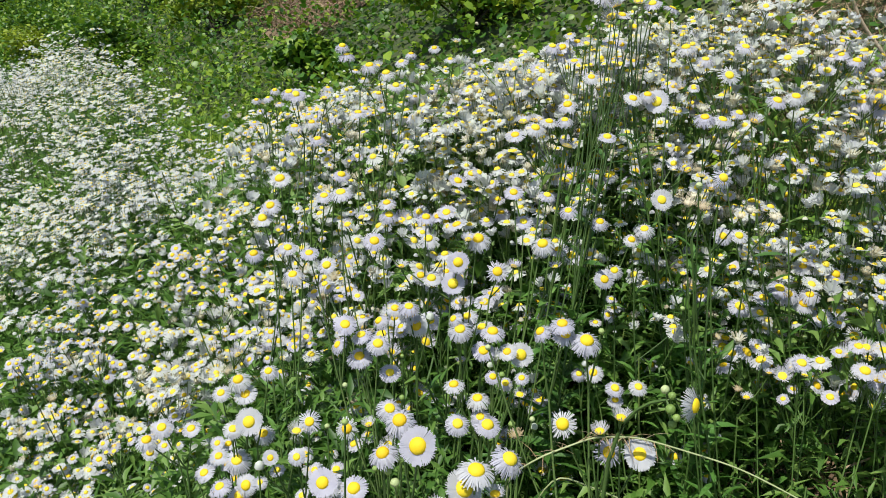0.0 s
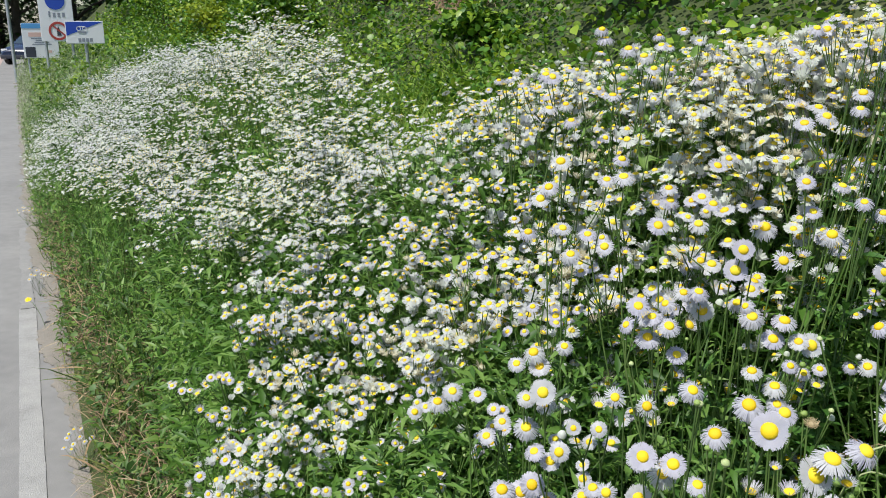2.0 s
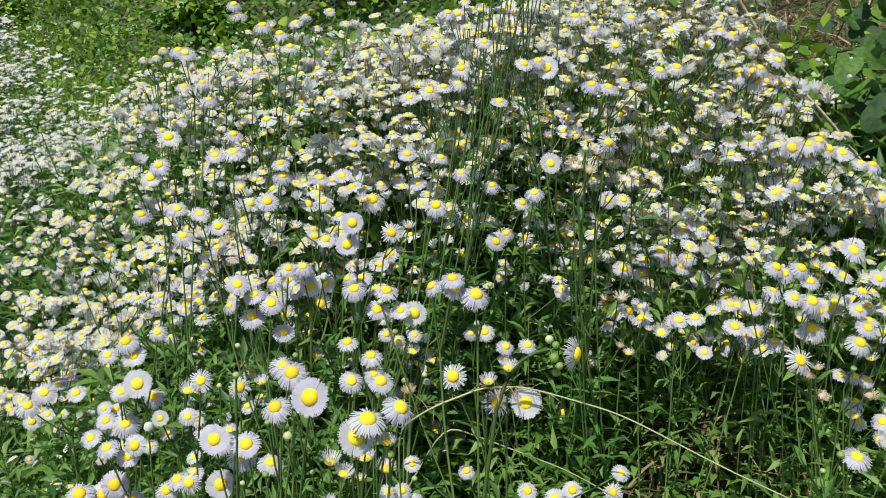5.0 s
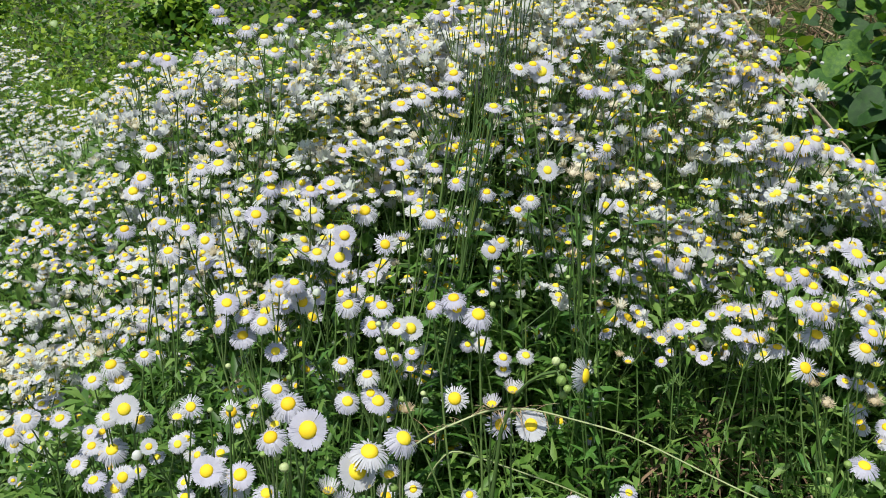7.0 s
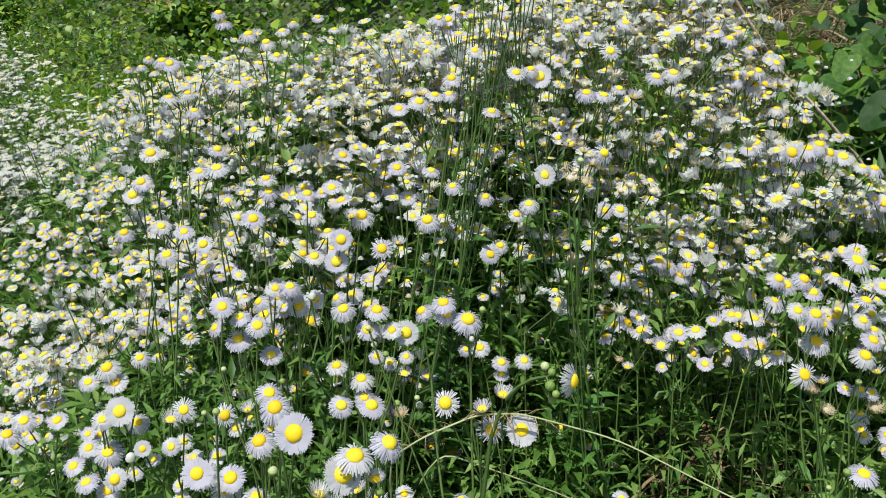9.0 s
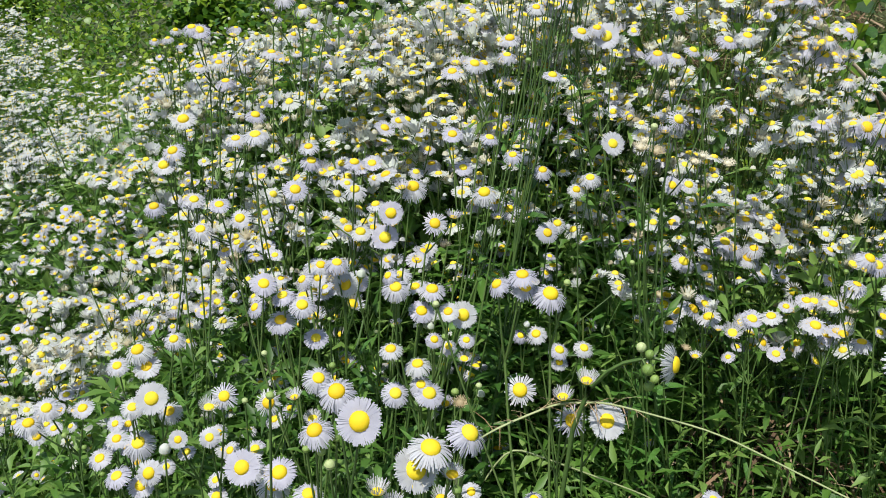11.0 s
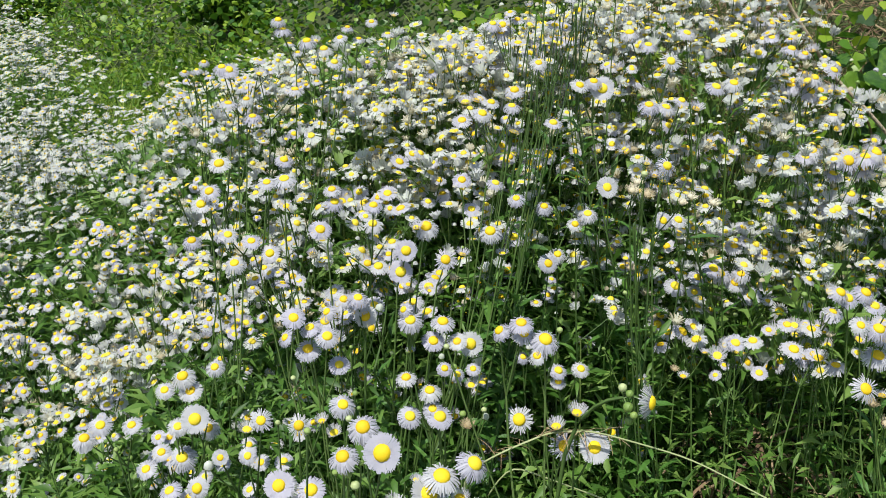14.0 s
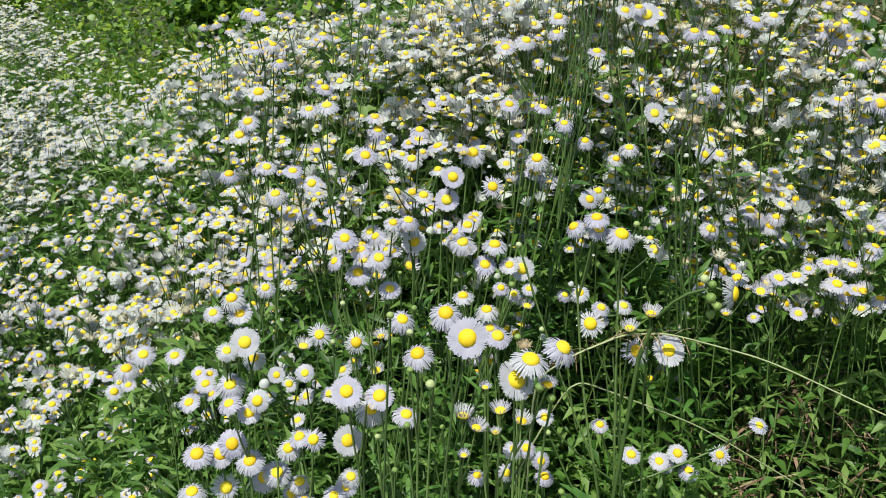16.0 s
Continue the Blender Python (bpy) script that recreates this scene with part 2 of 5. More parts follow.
def facing(normals, spin):
    """Rotation matrices that turn +z to the normals."""
    n = normals / np.linalg.norm(normals, axis=1, keepdims=True)
    ref = np.stack([np.cos(spin), np.sin(spin), 0 * spin], 1)
    a = np.cross(ref, n)
    a /= np.linalg.norm(a, axis=1, keepdims=True)
    return np.stack([a, np.cross(n, a), n], 2)


def scatter(build, shapes, places, rots, sizes, slot_of=None):
    """Lays many copies of the shapes (verts, tris, slot) into one build."""
    pick = rng.integers(0, len(shapes), len(places))
    for k, (v, f, s) in enumerate(shapes):
        sel = np.nonzero(pick == k)[0]
        if not len(sel):
            continue
        vv = np.einsum("nij,vj->nvi", rots[sel], v) * sizes[sel][:, None, None] + places[sel][:, None]
        ff = (f[None] + (np.arange(len(sel)) * len(v))[:, None, None]).reshape(-1, 3)
        build.add(vv.reshape(-1, 3), ff, np.tile(np.broadcast_to(s, len(f)), len(sel)))


def part(name, mesh, parent, label="", at=None):
    ob = new(name, mesh)
    ob.parent = parent
    if at is not None:
        ob.matrix_basis = at
    return tagged(ob, label)


def solid(bm_fill, mats, name, bevel=0.0):
    """A mesh filled by bm_fill(bm), its sharp edges softened."""
    bm = bmesh.new()
    bm_fill(bm)
    if bevel:
        bmesh.ops.bevel(bm, geom=[e for e in bm.edges if e.calc_face_angle(0) > 0.6], offset=bevel, segments=2, affect="EDGES", profile=0.6)
    me = bpy.data.meshes.new(name)
    bm.to_mesh(me)
    bm.free()
    for m in mats:
        me.materials.append(m)
    return me


def box(w, d, h, mat, name, bevel=0.004, at=(0, 0, 0)):
    """A bevelled block, its base centred on at."""
    def fill(bm):
        bmesh.ops.create_cube(bm, size=1, matrix=Matrix.Translation((at[0], at[1], at[2] + h / 2)) @ Matrix.Diagonal((w, d, h, 1)))
    return solid(fill, [mat], name, min(bevel, 0.3 * min(w, d, h)))


def rod(r, h, mat, name, sides=14, at=(0, 0, 0)):
    def fill(bm):
        bmesh.ops.create_cone(bm, cap_ends=True, segments=sides, radius1=r, radius2=r, depth=h, matrix=Matrix.Translation((at[0], at[1], at[2] + h / 2)))
    return solid(fill, [mat], name, r * 0.15)


# ---- the lie of the land: s runs along the road, n away from it up the bank ----
U, N = np.array([-0.62, 0.785]), np.array([0.785, 0.62])
PROFILE_N = [-400, -7, -6, 0.02, 0.12, 0.3, 0.5, 1.0, 1.5, 2.2, 2.7, 3.3, 5, 9, 14, 30, 400]
PROFILE_Z = [-0.6, -0.25, -0.05, -0.05, 0.02, 0.10, 0.22, 0.52, 0.78, 0.88, 1.0, 1.45, 2.75, 5.2, 7.5, 10, 13]


def sn(x, y):
    return U[0] * x + U[1] * y, N[0] * x + N[1] * y


def xy(s, n):
    return U[0] * s + N[0] * n, U[1] * s + N[1] * n


def waves(x, y):
    return (np.sin(1.7 * x + 0.6 * y) + np.sin(2.9 * y - 1.1 * x + 1) + 0.6 * np.sin(5.3 * x + 4.1 * y)) / 2.6


def ground_z(s, n):
    s, n = np.asarray(s, float), np.asarray(n, float)
    z = np.interp(n, PROFILE_N, PROFILE_Z)
    rough = np.clip((n - 0.2) / 1.0, 0, 1)
    return z + rough * 0.045 * waves(s * 1.3, n * 1.3) + np.clip((n - 2.5) / 3, 0, 1) * 0.35 * waves(s * 0.35, n * 0.4)


def top_z(s, n):
    """Height of the flower canopy."""
    t = np.interp(n, [-0.1, 0.04, 0.15, 0.3, 0.42, 0.5, 0.58, 0.66, 0.75, 0.95, 1.3], [0.45, 0.68, 0.92, 1.05, 1.10, 1.18, 1.27, 1.35, 1.44, 1.49, 1.50])
    early = np.clip((0.95 - s) / 0.25, 0, 1) * np.exp(-(((n - 0.44) / 0.12) ** 2))
    return t + 0.15 * early + 0.05 * np.clip((s - 1.8) / 1.0, 0, 1) * np.clip(1.2 - n, 0, 1) + 0.03 * waves(s * 2.2, n * 3.0) - 0.055 * np.clip(s - 3.4, 0, 3) - 0.075 * np.clip(s - 6.2, 0, 8) - 0.14 * np.exp(-(((s - 1.72) / 0.38) ** 2)) * np.clip((n - 0.5) / 0.3, 0, 1) + 0.12 * np.exp(-(((s - 0.3) / 0.55) ** 2) - ((n - 1.10) / 0.28) ** 2) + 0.09 * np.exp(-(((s - 0.88) / 0.4) ** 2) - ((n - 0.92) / 0.24) ** 2) + 0.08 * np.exp(-(((s - 2.7) / 0.5) ** 2) - ((n - 0.75) / 0.2) ** 2)


ss = np.concatenate([np.linspace(-300, -10, 16), np.linspace(-9, -2, 15), np.linspace(-1.8, 8, 90), np.linspace(8.4, 40, 80), np.linspace(42, 120, 30), np.linspace(140, 600, 16)])
nn = np.concatenate([np.linspace(-400, -20, 12), np.linspace(-18, -0.5, 22), np.linspace(-0.3, 3, 60), np.linspace(3.1, 12, 50), np.linspace(12.5, 40, 26), np.linspace(50, 400, 10)])
gs, gn = np.meshgrid(ss, nn, indexing="ij")
gx, gy = xy(gs, gn)
b = Build()
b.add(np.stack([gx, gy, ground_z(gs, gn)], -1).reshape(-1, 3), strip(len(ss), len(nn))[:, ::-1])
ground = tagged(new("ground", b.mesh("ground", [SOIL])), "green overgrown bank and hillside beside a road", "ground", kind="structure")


def road_edge(s):
    """Where the verge begins: it creeps over the asphalt further on."""
    return np.interp(s, [-40, 2.7, 3.4, 4.3, 5.0, 6.2, 8.5, 14, 18, 60], [0.09, 0.09, 0.08, 0.0, 0.06, -0.02, -0.06, -0.08, -0.12, -0.12])


def ragged(s, size):
    return size * (np.sin(3.1 * s) + np.sin(7.7 * s + 1) + 0.8 * np.sin(17 * s) + 0.6 * np.sin(41 * s + 2) + 0.4 * np.sin(97 * s)) / 3


def slab(name, s0, s1, n0, n1, top, mat, label, category, wobble=0.0, steps=60, thick=0.03, follow=0.0, wobble0=0.0):
    """A flat strip along the road with a little thickness and, where asked, uneven edges."""
    s = np.linspace(s0, s1, steps)
    shift = follow * road_edge(s)
    v = []
    near, far = n0 + shift + ragged(s + 5, wobble0), n1 + shift + ragged(s, wobble)
    for nv, z in ((near, top - thick), (near, top), (far, top), (far, top - thick)):
        px, py = xy(s, nv)
        v.append(np.stack([px, py, z + 0 * s], 1))
    q = Build()
    q.add(np.stack(v, 0).reshape(-1, 3), strip(4, steps))
    return tagged(new(name, q.mesh(name, [mat], smooth=False)), label, category, kind="structure")


road = slab("road", -40, 66, -6.0, 0.12, 0.0, ASPHALT, "worn grey asphalt road with a pale edge line", "road", 0.01, 400, 0.05)
slab("edge_line", -40, 5.0, -0.125, -0.04, 0.004, LINE, "worn white painted edge line on the asphalt", "road marking", 0.0025, 2500, 0.002, wobble0=0.0025)
slab("edge_line", 4.99, 7.2, -0.120, -0.046, 0.004, FADED, "last worn trace of the painted edge line", "road marking", 0.010, 400, 0.003, wobble0=0.012)
slab("road_shoulder", -10, 30, -0.03, 0.16, 0.005, SAND, "thin ragged sandy strip along the asphalt's edge", "pavement", 0.05, 4000, 0.06, 1.0, 0.035)
slab("red_paving", 38, 58, -4.5, -0.9, 0.004, RED, "faded red painted band across the far road", "road marking", 0.0, 8, 0.003)


# ---- fleabane ----


def head_shapes(rays, rows, reach, droop, wide, ragged_rim=0.09):
    """Rays of one flower head, 1 unit across, and its domed disc."""
    b, d = Build(), Build()
    a = np.linspace(0, 2 * np.pi, rays, endpoint=False) + rng.normal(0, 0.25 / rays * 6, rays)
    for k, t in enumerate(a):
        ln = reach * rng.uniform(1 - 1.4 * ragged_rim, 1 + 0.4 * ragged_rim)
        r = np.linspace(0.13, ln / 2, rows)
        tt = (r - 0.13) / (ln / 2 - 0.13)
        w = wide * np.where(tt < 0.8, 0.6 + 0.5 * tt, 0.85) / 2
        z = 0.014 * (k % 2) + rng.normal(0, 0.006) + 0.05 * tt - droop * tt ** 2 * rng.uniform(0.6, 1.4)
        c, s = np.cos(t), np.sin(t)
        left = np.stack([r * c - w * s, r * s + w * c, z], 1)
        right = np.stack([r * c + w * s, r * s - w * c, z], 1)
        b.add(np.stack([left, right], 1).reshape(-1, 3), strip(rows, 2), 0)
    return b


def dome(radius, height, rings, sides, base=0.0):
    """A half-round cap closed by a fan at its top."""
    t = np.linspace(0, np.pi / 2, rings + 1)[:-1]
    a = np.linspace(0, 2 * np.pi, sides + 1)
    v = np.stack([radius * np.cos(t)[:, None] * np.cos(a), radius * np.cos(t)[:, None] * np.sin(a), base + height * np.sin(t)[:, None] + 0 * a], -1).reshape(-1, 3)
    last, tip = (rings - 1) * (sides + 1), len(v)
    fan = np.array([(last + i, last + i + 1, tip) for i in range(sides)])
    body = strip(rings, sides + 1) if rings > 1 else np.zeros((0, 3), int)
    return np.vstack([v, [[0, 0, base + height]]]), np.concatenate([body, fan])


def cup(radius, depth, sides):
    a = np.linspace(0, 2 * np.pi, sides + 1)
    rows = [(0.3, -depth), (0.85, -0.75 * depth), (1.0, 0.0)]
    v = np.stack([np.stack([radius * k * np.cos(a), radius * k * np.sin(a), z + 0 * a], -1) for k, z in rows])
    return v.reshape(-1, 3), strip(3, sides + 1)


PETALS, HALF, SPARSE, DISCS = [], [], [], []
for k in range(12):   # the first four are the finest
    b = head_shapes(112 if k < 4 else 58 + 2 * k, 5 if k < 4 else 3, 1.0, (0.03, 0.13, 0.21, 0.31, 0.04, 0.10, 0.16, 0.22, 0.28, 0.12, 0.08, 0.18)[k], 0.031 if k < 4 else 0.046)
    b.add(*cup(0.17, 0.13, 7), 1)
    PETALS.append(b.mesh("petals", [PETAL, STEM]))
for k in range(4):   # heads not yet flat, or past their best
    b = head_shapes(56, 3, 0.85, -rng.uniform(0.16, 0.34), 0.032)
    b.add(*cup(0.17, 0.13, 7), 1)
    HALF.append(b.mesh("petals", [PETAL, STEM]))
for k in range(3):
    b = Build()
    b.add(*dome(0.200 + 0.012 * k, 0.08 + 0.03 * k, 4, 14, 0.02), 0)
    DISCS.append(b.mesh("disc", [DISC]))
b = Build()
b.add(*dome(0.5, 0.45, 3, 8), 0), b.add(*dome(0.5, -0.5, 3, 8), 0)
BUDMESH = b.mesh("bud", [BUD])
for k in range(2):   # open heads with few, uneven rays
    b = head_shapes(44, 4, 1.0, 0.10 + 0.08 * k, 0.042, 0.2)
    b.add(*cup(0.17, 0.13, 7), 1)
    SPARSE.append(b.mesh("petals", [PETAL, STEM]))
b = Build()
b.add(*dome(0.5, 0.62, 4, 9), 0), b.add(*dome(0.48, -0.42, 3, 9), 1)
PALEBUD = b.mesh("closed_head", [PALE_BUD, BUD])
b = head_shapes(64, 3, 0.95, -0.14, 0.03, 0.25)
b.add(*dome(0.2, 0.2, 4, 10), 0), b.add(*cup(0.24, 0.16, 9), 0)
WITHERMESH = b.mesh("withered_head", [WITHERED])

LEAVES = [(*leaf_shape(1, rng.uniform(0.16, 0.26), rng.uniform(0.1, 0.7), 3), 0) for _ in range(6)]

SLIM = [simple_leaf(rng.uniform(0.17, 0.27), rng.uniform(0.1, 0.9)) for _ in range(10)]


def spin_to(normal, turn, place, size):
    n = Vector(normal).normalized()
    return Matrix.Translation(place) @ n.to_track_quat("Z", "Y").to_matrix().to_4x4() @ Matrix.Rotation(turn, 4, "Z") @ Matrix.Scale(size, 4)


def fleabane(heads, base, buds=4, label="", sizes=None, normals=None, withered=0, forks=None, leafy=1, kinds=None):
    """A branching fleabane plant whose flower heads stand at the given places."""
    heads = np.asarray(heads, float)
    base = np.asarray(base, float)
    top = heads.mean(0)
    plant = tagged(new("fleabane_plant"), label or "tall green fleabane with white daisy-like flower heads", "wildflower", "fleabane beside the road")
    plant.location = base
    stems, leaves = Build(), Build()
    fork = top - np.array([0, 0, 0.10 + 0.05 * rng.random()]) + rng.normal(0, 0.008, 3)
    low = base + (fork - base) * 0.55 + np.array([rng.normal(0, 0.10), rng.normal(0, 0.08), 0])
    main = curve(base, low, fork, 8) - base
    main[1:-1] += rng.normal(0, 0.006, (6, 3)) * [1, 1, 0.3]
    stems.add(*tube(main, np.linspace(0.0017, 0.0009, 8), 6))
    if forks is not None:
        for q in np.unique(forks, axis=0):
            at = main[rng.integers(4, 8)] + base
            bend = np.array([0.35 * at[0] + 0.65 * q[0], 0.35 * at[1] + 0.65 * q[1], 0.6 * at[2] + 0.4 * q[2]])
            stems.add(*tube(curve(at, bend, q, 6) - base, np.linspace(0.0009, 0.0007, 6), 5))
    for k, h in enumerate(heads):
        size = sizes[k] if sizes is not None else rng.choice([0.0125, 0.0155, 0.017, 0.018, 0.0195]) * rng.uniform(0.94, 1.06) * (0.82 if h[0] < 0.05 else 1.08)
        toward = normals[k] if normals is not None else (rng.normal(-0.08, 0.30), rng.normal(-0.52, 0.28), 1.0)
        nrm = np.asarray(toward, float) / np.linalg.norm(toward)
        start = main[rng.integers(5, 8)] + base if forks is None else forks[k]
        neck = h - nrm * size * 0.12
        bend = np.array([0.4 * start[0] + 0.6 * h[0], 0.4 * start[1] + 0.6 * h[1], 0.55 * start[2] + 0.45 * h[2]])
        stems.add(*tube(curve(start, bend, neck, 6) - base, np.linspace(0.0007, 0.0005, 6), 5))
        kind = rng.random()
        if k < withered:
            part("withered_head", WITHERMESH, plant, "dry straw-coloured seed head", spin_to(nrm, rng.random() * 6, h - base, size * 0.9))
            continue
        if kinds is not None and kinds[k] in "bhw":
            name, mesh, told = {"b": ("bud", BUDMESH, "round green bud"), "h": ("closed_head", PALEBUD, "closed whitish head"), "w": ("withered_head", WITHERMESH, "dry straw-coloured seed head")}[kinds[k]]
            part(name, mesh, plant, told, spin_to(nrm, rng.random() * 6, h - base, size))
            continue
        if kinds is not None:
            pool = {"f": PETALS[0:2], "u": PETALS[2:4], "t": HALF, "o": SPARSE}.get(kinds[k], PETALS[1:4])
        else:
            pool = PETALS[4:] if kind < 0.74 else HALF
        shape = pool[rng.integers(len(pool))]
        head = part("flower_head", shape, plant, "white fringed rays", spin_to(nrm, rng.random() * 6, h - base, size))
        part("disc", DISCS[rng.integers(3)], head, "yellow domed disc")
    for k in range(buds):
        h = heads[rng.integers(len(heads))] + rng.normal(0, 1, 3) * [0.018, 0.018, 0.010] - [0, 0, 0.016]
        start = main[rng.integers(5, 8)] + base
        stems.add(*tube(curve(start, (start + h) / 2 + [0, 0, -0.01], h, 5) - base, 0.0006, 4))
        part("bud", BUDMESH, plant, "round green bud", spin_to((0.2, 0, 1), k, h - base, rng.uniform(0.003, 0.0058)))
    # leaves up the stem, longer below
    count = int(20 + 34 * np.linalg.norm(fork - base)) * leafy
    t = np.sort(rng.uniform(0.1, 1.0, count) ** 0.75)
    at = np.stack([np.interp(t, np.linspace(0, 1, 8), main[:, k]) for k in range(3)], 1)
    yaw = np.cumsum(np.full(count, 2.4)) + rng.normal(0, 0.4, count)
    scatter(leaves, LEAVES, at, turns(yaw, rng.uniform(0.1, 0.8, count), rng.normal(0, 0.3, count)), (0.062 - 0.036 * t) * rng.uniform(0.7, 1.3, count))
    part("stem", stems.mesh("stem", [STEM]), plant)
    part("leaves", leaves.mesh("leaves", [LEAF]), plant)
    return plant


def corymb(centre, count, spread, rise=0.014):
    """Places of the heads in one loose, nearly flat cluster."""
    a = np.arange(count) * 2.4 + rng.random() * 6
    r = spread * np.sqrt((np.arange(count) + 0.4) / count)
    h = np.stack([r * np.cos(a), r * np.sin(a), rng.normal(0, rise, count) - 0.25 * r], 1) + rng.normal(0, 0.005, (count, 3))
    return np.asarray(centre) + h


def bed_edge(s):
    """How near to and how far from the road the flower bed reaches."""
    return np.interp(s, [0.9, 1.25, 1.5, 2.1, 2.5, 4.0, 5.5, 8.0], [0.17, 0.24, 0.36, 0.36, 0.25, 0.2, 0.06, -0.04]), np.interp(s, [0.1, 0.35, 0.8, 1.5, 2.2, 2.6, 9], [1.5, 1.34, 1.10, 0.84, 0.86, 0.92, 1.0])


def rooted(x, y):
    s, n = sn(x, y)
    return np.array([x, y, float(ground_z(s, n)) - 0.01])


SPOTS = []


def under_edge(x, y):
    """The highest that a flower stands in the near bed, which falls away to both ends."""
    d = np.hypot(x - 0.13, y - 0.12)
    side = (x - 0.138) / np.maximum(y - 0.12, 0.05)
    return np.where(d > 1.6, 9.0, 1.50 + np.interp(side, [-0.22, -0.14, 0.0, 0.12, 0.25, 0.42, 0.50, 0.57, 0.9], [-0.045, -0.015, 0.0, 0.02, 0.07, 0.10, 0.0, -0.11, -0.15]) * d)


def in_hollow(x, y, z):
    """The shaded dip of dead grass between the plants."""
    return (np.abs(x - 0.44 - 0.53 * (y - 0.7)) < 0.055 + 0.07 * y) & (y > 0.6) & (y < 1.2) & (z < 1.25 - 0.42 * (y - 0.7))



FACING = {"f": (0.0, -1.0, 0.55), "o": (0.0, -1.0, 0.65), "m": (0.0, -0.72, 1.0), "u": (0.0, -0.42, 1.0), "l": (-0.7, -0.5, 0.8), "r": (0.5, -0.55, 0.9), "t": (0.05, -0.25, 1.0), "b": (0.2, 0.0, 1.0), "h": (0.1, -0.2, 1.0), "w": (0.1, -0.4, 1.0)}
OPEN = "fleabane with large open white flower heads and round green buds"
SMALL = "slender fleabane with a loose cluster of white flower heads"
TUFT = "fleabane with half-open creamy white heads"
DRY = "fleabane with creamy fading and dry straw-coloured heads"


def cluster(y, heads, label):
    """A plant of the near field from its heads, all about y away: x, z, width in millimetres and state.
    f, m, u: open, facing forwards, half up, up; l, r: turned aside; o: few rays; t: half open; b, h: buds; w: withered."""
    p = np.array([(x, y + rng.normal(0, 0.004), z) for x, z, _, _ in heads])
    kinds = [k for _, _, _, k in heads]
    c = p.mean(0)
    SPOTS.append((c[0], c[1], 0.05))
    normals = np.array([FACING[k] for k in kinds]) + rng.normal(0, 0.12, (len(p), 3)) * [1, 1, 0.3]
    forks = np.zeros_like(p)
    order = np.argsort(p[:, 0])
    for pair in np.array_split(order, max(1, len(p) // 2)):
        q = p[pair].mean(0)
        forks[pair] = q + (c - q) * [0.25, 0.25, 0] + [rng.normal(0, 0.004), 0.010, -rng.uniform(0.028, 0.055)]
    foot = rooted(c[0] + rng.normal(0, 0.03), c[1] + 0.06)
    return fleabane(p, foot, 1, label, np.array([w for _, _, w, _ in heads]) * 0.00095, normals, 0, forks, kinds=kinds)


for x, y, z in ((0.262, 0.86, 1.56), (0.286, 0.88, 1.55), (0.252, 0.90, 1.53)):
    fleabane(corymb((x, y, z), 6, 0.035), rooted(x - 0.01, y + 0.03), 3, "tall fleabane with a stout, densely leafy dark stem", leafy=3)
    SPOTS.append((x, y, 0.03))


cluster(0.495, [(0.106, 1.308, 22, "f"), (0.096, 1.318, 18, "m")], OPEN)
cluster(0.530, [(0.084, 1.285, 18.5, "m"), (0.087, 1.274, 5, "b"), (0.091, 1.268, 6, "b"), (0.080, 1.277, 4, "b"), (0.094, 1.277, 4, "b")], OPEN)
cluster(0.487, [(0.130, 1.288, 22, "f"), (0.136, 1.300, 21, "m"), (0.153, 1.304, 19, "r"), (0.146, 1.284, 13.5, "t"), (0.148, 1.278, 5, "b")], OPEN)
cluster(0.550, [(0.045, 1.253, 19.5, "f"), (0.064, 1.250, 19, "m"), (0.079, 1.241, 17, "u"), (0.057, 1.247, 9, "t")], OPEN)
cluster(0.627, [(0.080, 1.272, 19.5, "m"), (0.088, 1.278, 4.5, "b"), (0.084, 1.262, 5, "b")], OPEN)
cluster(0.688, [(0.042, 1.311, 19.5, "m"), (0.051, 1.283, 21.5, "m"), (0.053, 1.301, 17.5, "u"), (0.066, 1.296, 19.5, "m"), (0.034, 1.291, 16, "l"), (0.074, 1.270, 18, "m")], OPEN)
cluster(0.710, [(0.088, 1.319, 18, "u"), (0.088, 1.310, 19.5, "m"), (0.077, 1.316, 15.5, "m"), (0.093, 1.300, 20, "f"), (0.064, 1.305, 15.5, "l"), (0.104, 1.310, 7, "h")], OPEN)
cluster(0.700, [(0.127, 1.305, 20.5, "m"), (0.122, 1.312, 13.5, "l"), (0.152, 1.301, 20.5, "u"), (0.145, 1.286, 19.5, "m"), (0.163, 1.286, 17, "m"), (0.174, 1.281, 21.5, "f"), (0.126, 1.295, 6.5, "h"), (0.128, 1.275, 11, "t")], OPEN)
cluster(0.557, [(0.174, 1.348, 13.5, "l"), (0.188, 1.347, 16, "m"), (0.186, 1.354, 16, "u"), (0.200, 1.345, 19, "m"), (0.208, 1.351, 4, "b")], OPEN)
cluster(0.660, [(0.151, 1.280, 12.5, "m"), (0.160, 1.276, 12, "m"), (0.172, 1.278, 12, "m"), (0.171, 1.265, 13, "t"), (0.149, 1.286, 5, "h"), (0.157, 1.285, 5, "b")], SMALL)
cluster(0.650, [(0.123, 1.278, 16.5, "u"), (0.140, 1.267, 18.5, "u"), (0.126, 1.249, 19.5, "m"), (0.147, 1.250, 22, "m"), (0.142, 1.255, 16, "m"), (0.181, 1.244, 6, "h"), (0.179, 1.253, 4.5, "b"), (0.168, 1.239, 13, "w")], OPEN)
cluster(0.800, [(0.247, 1.229, 19.5, "m"), (0.235, 1.226, 14.5, "m"), (0.266, 1.217, 18.5, "m"), (0.267, 1.205, 15.5, "m"), (0.287, 1.218, 18.5, "m"), (0.239, 1.236, 6, "h")], SMALL)
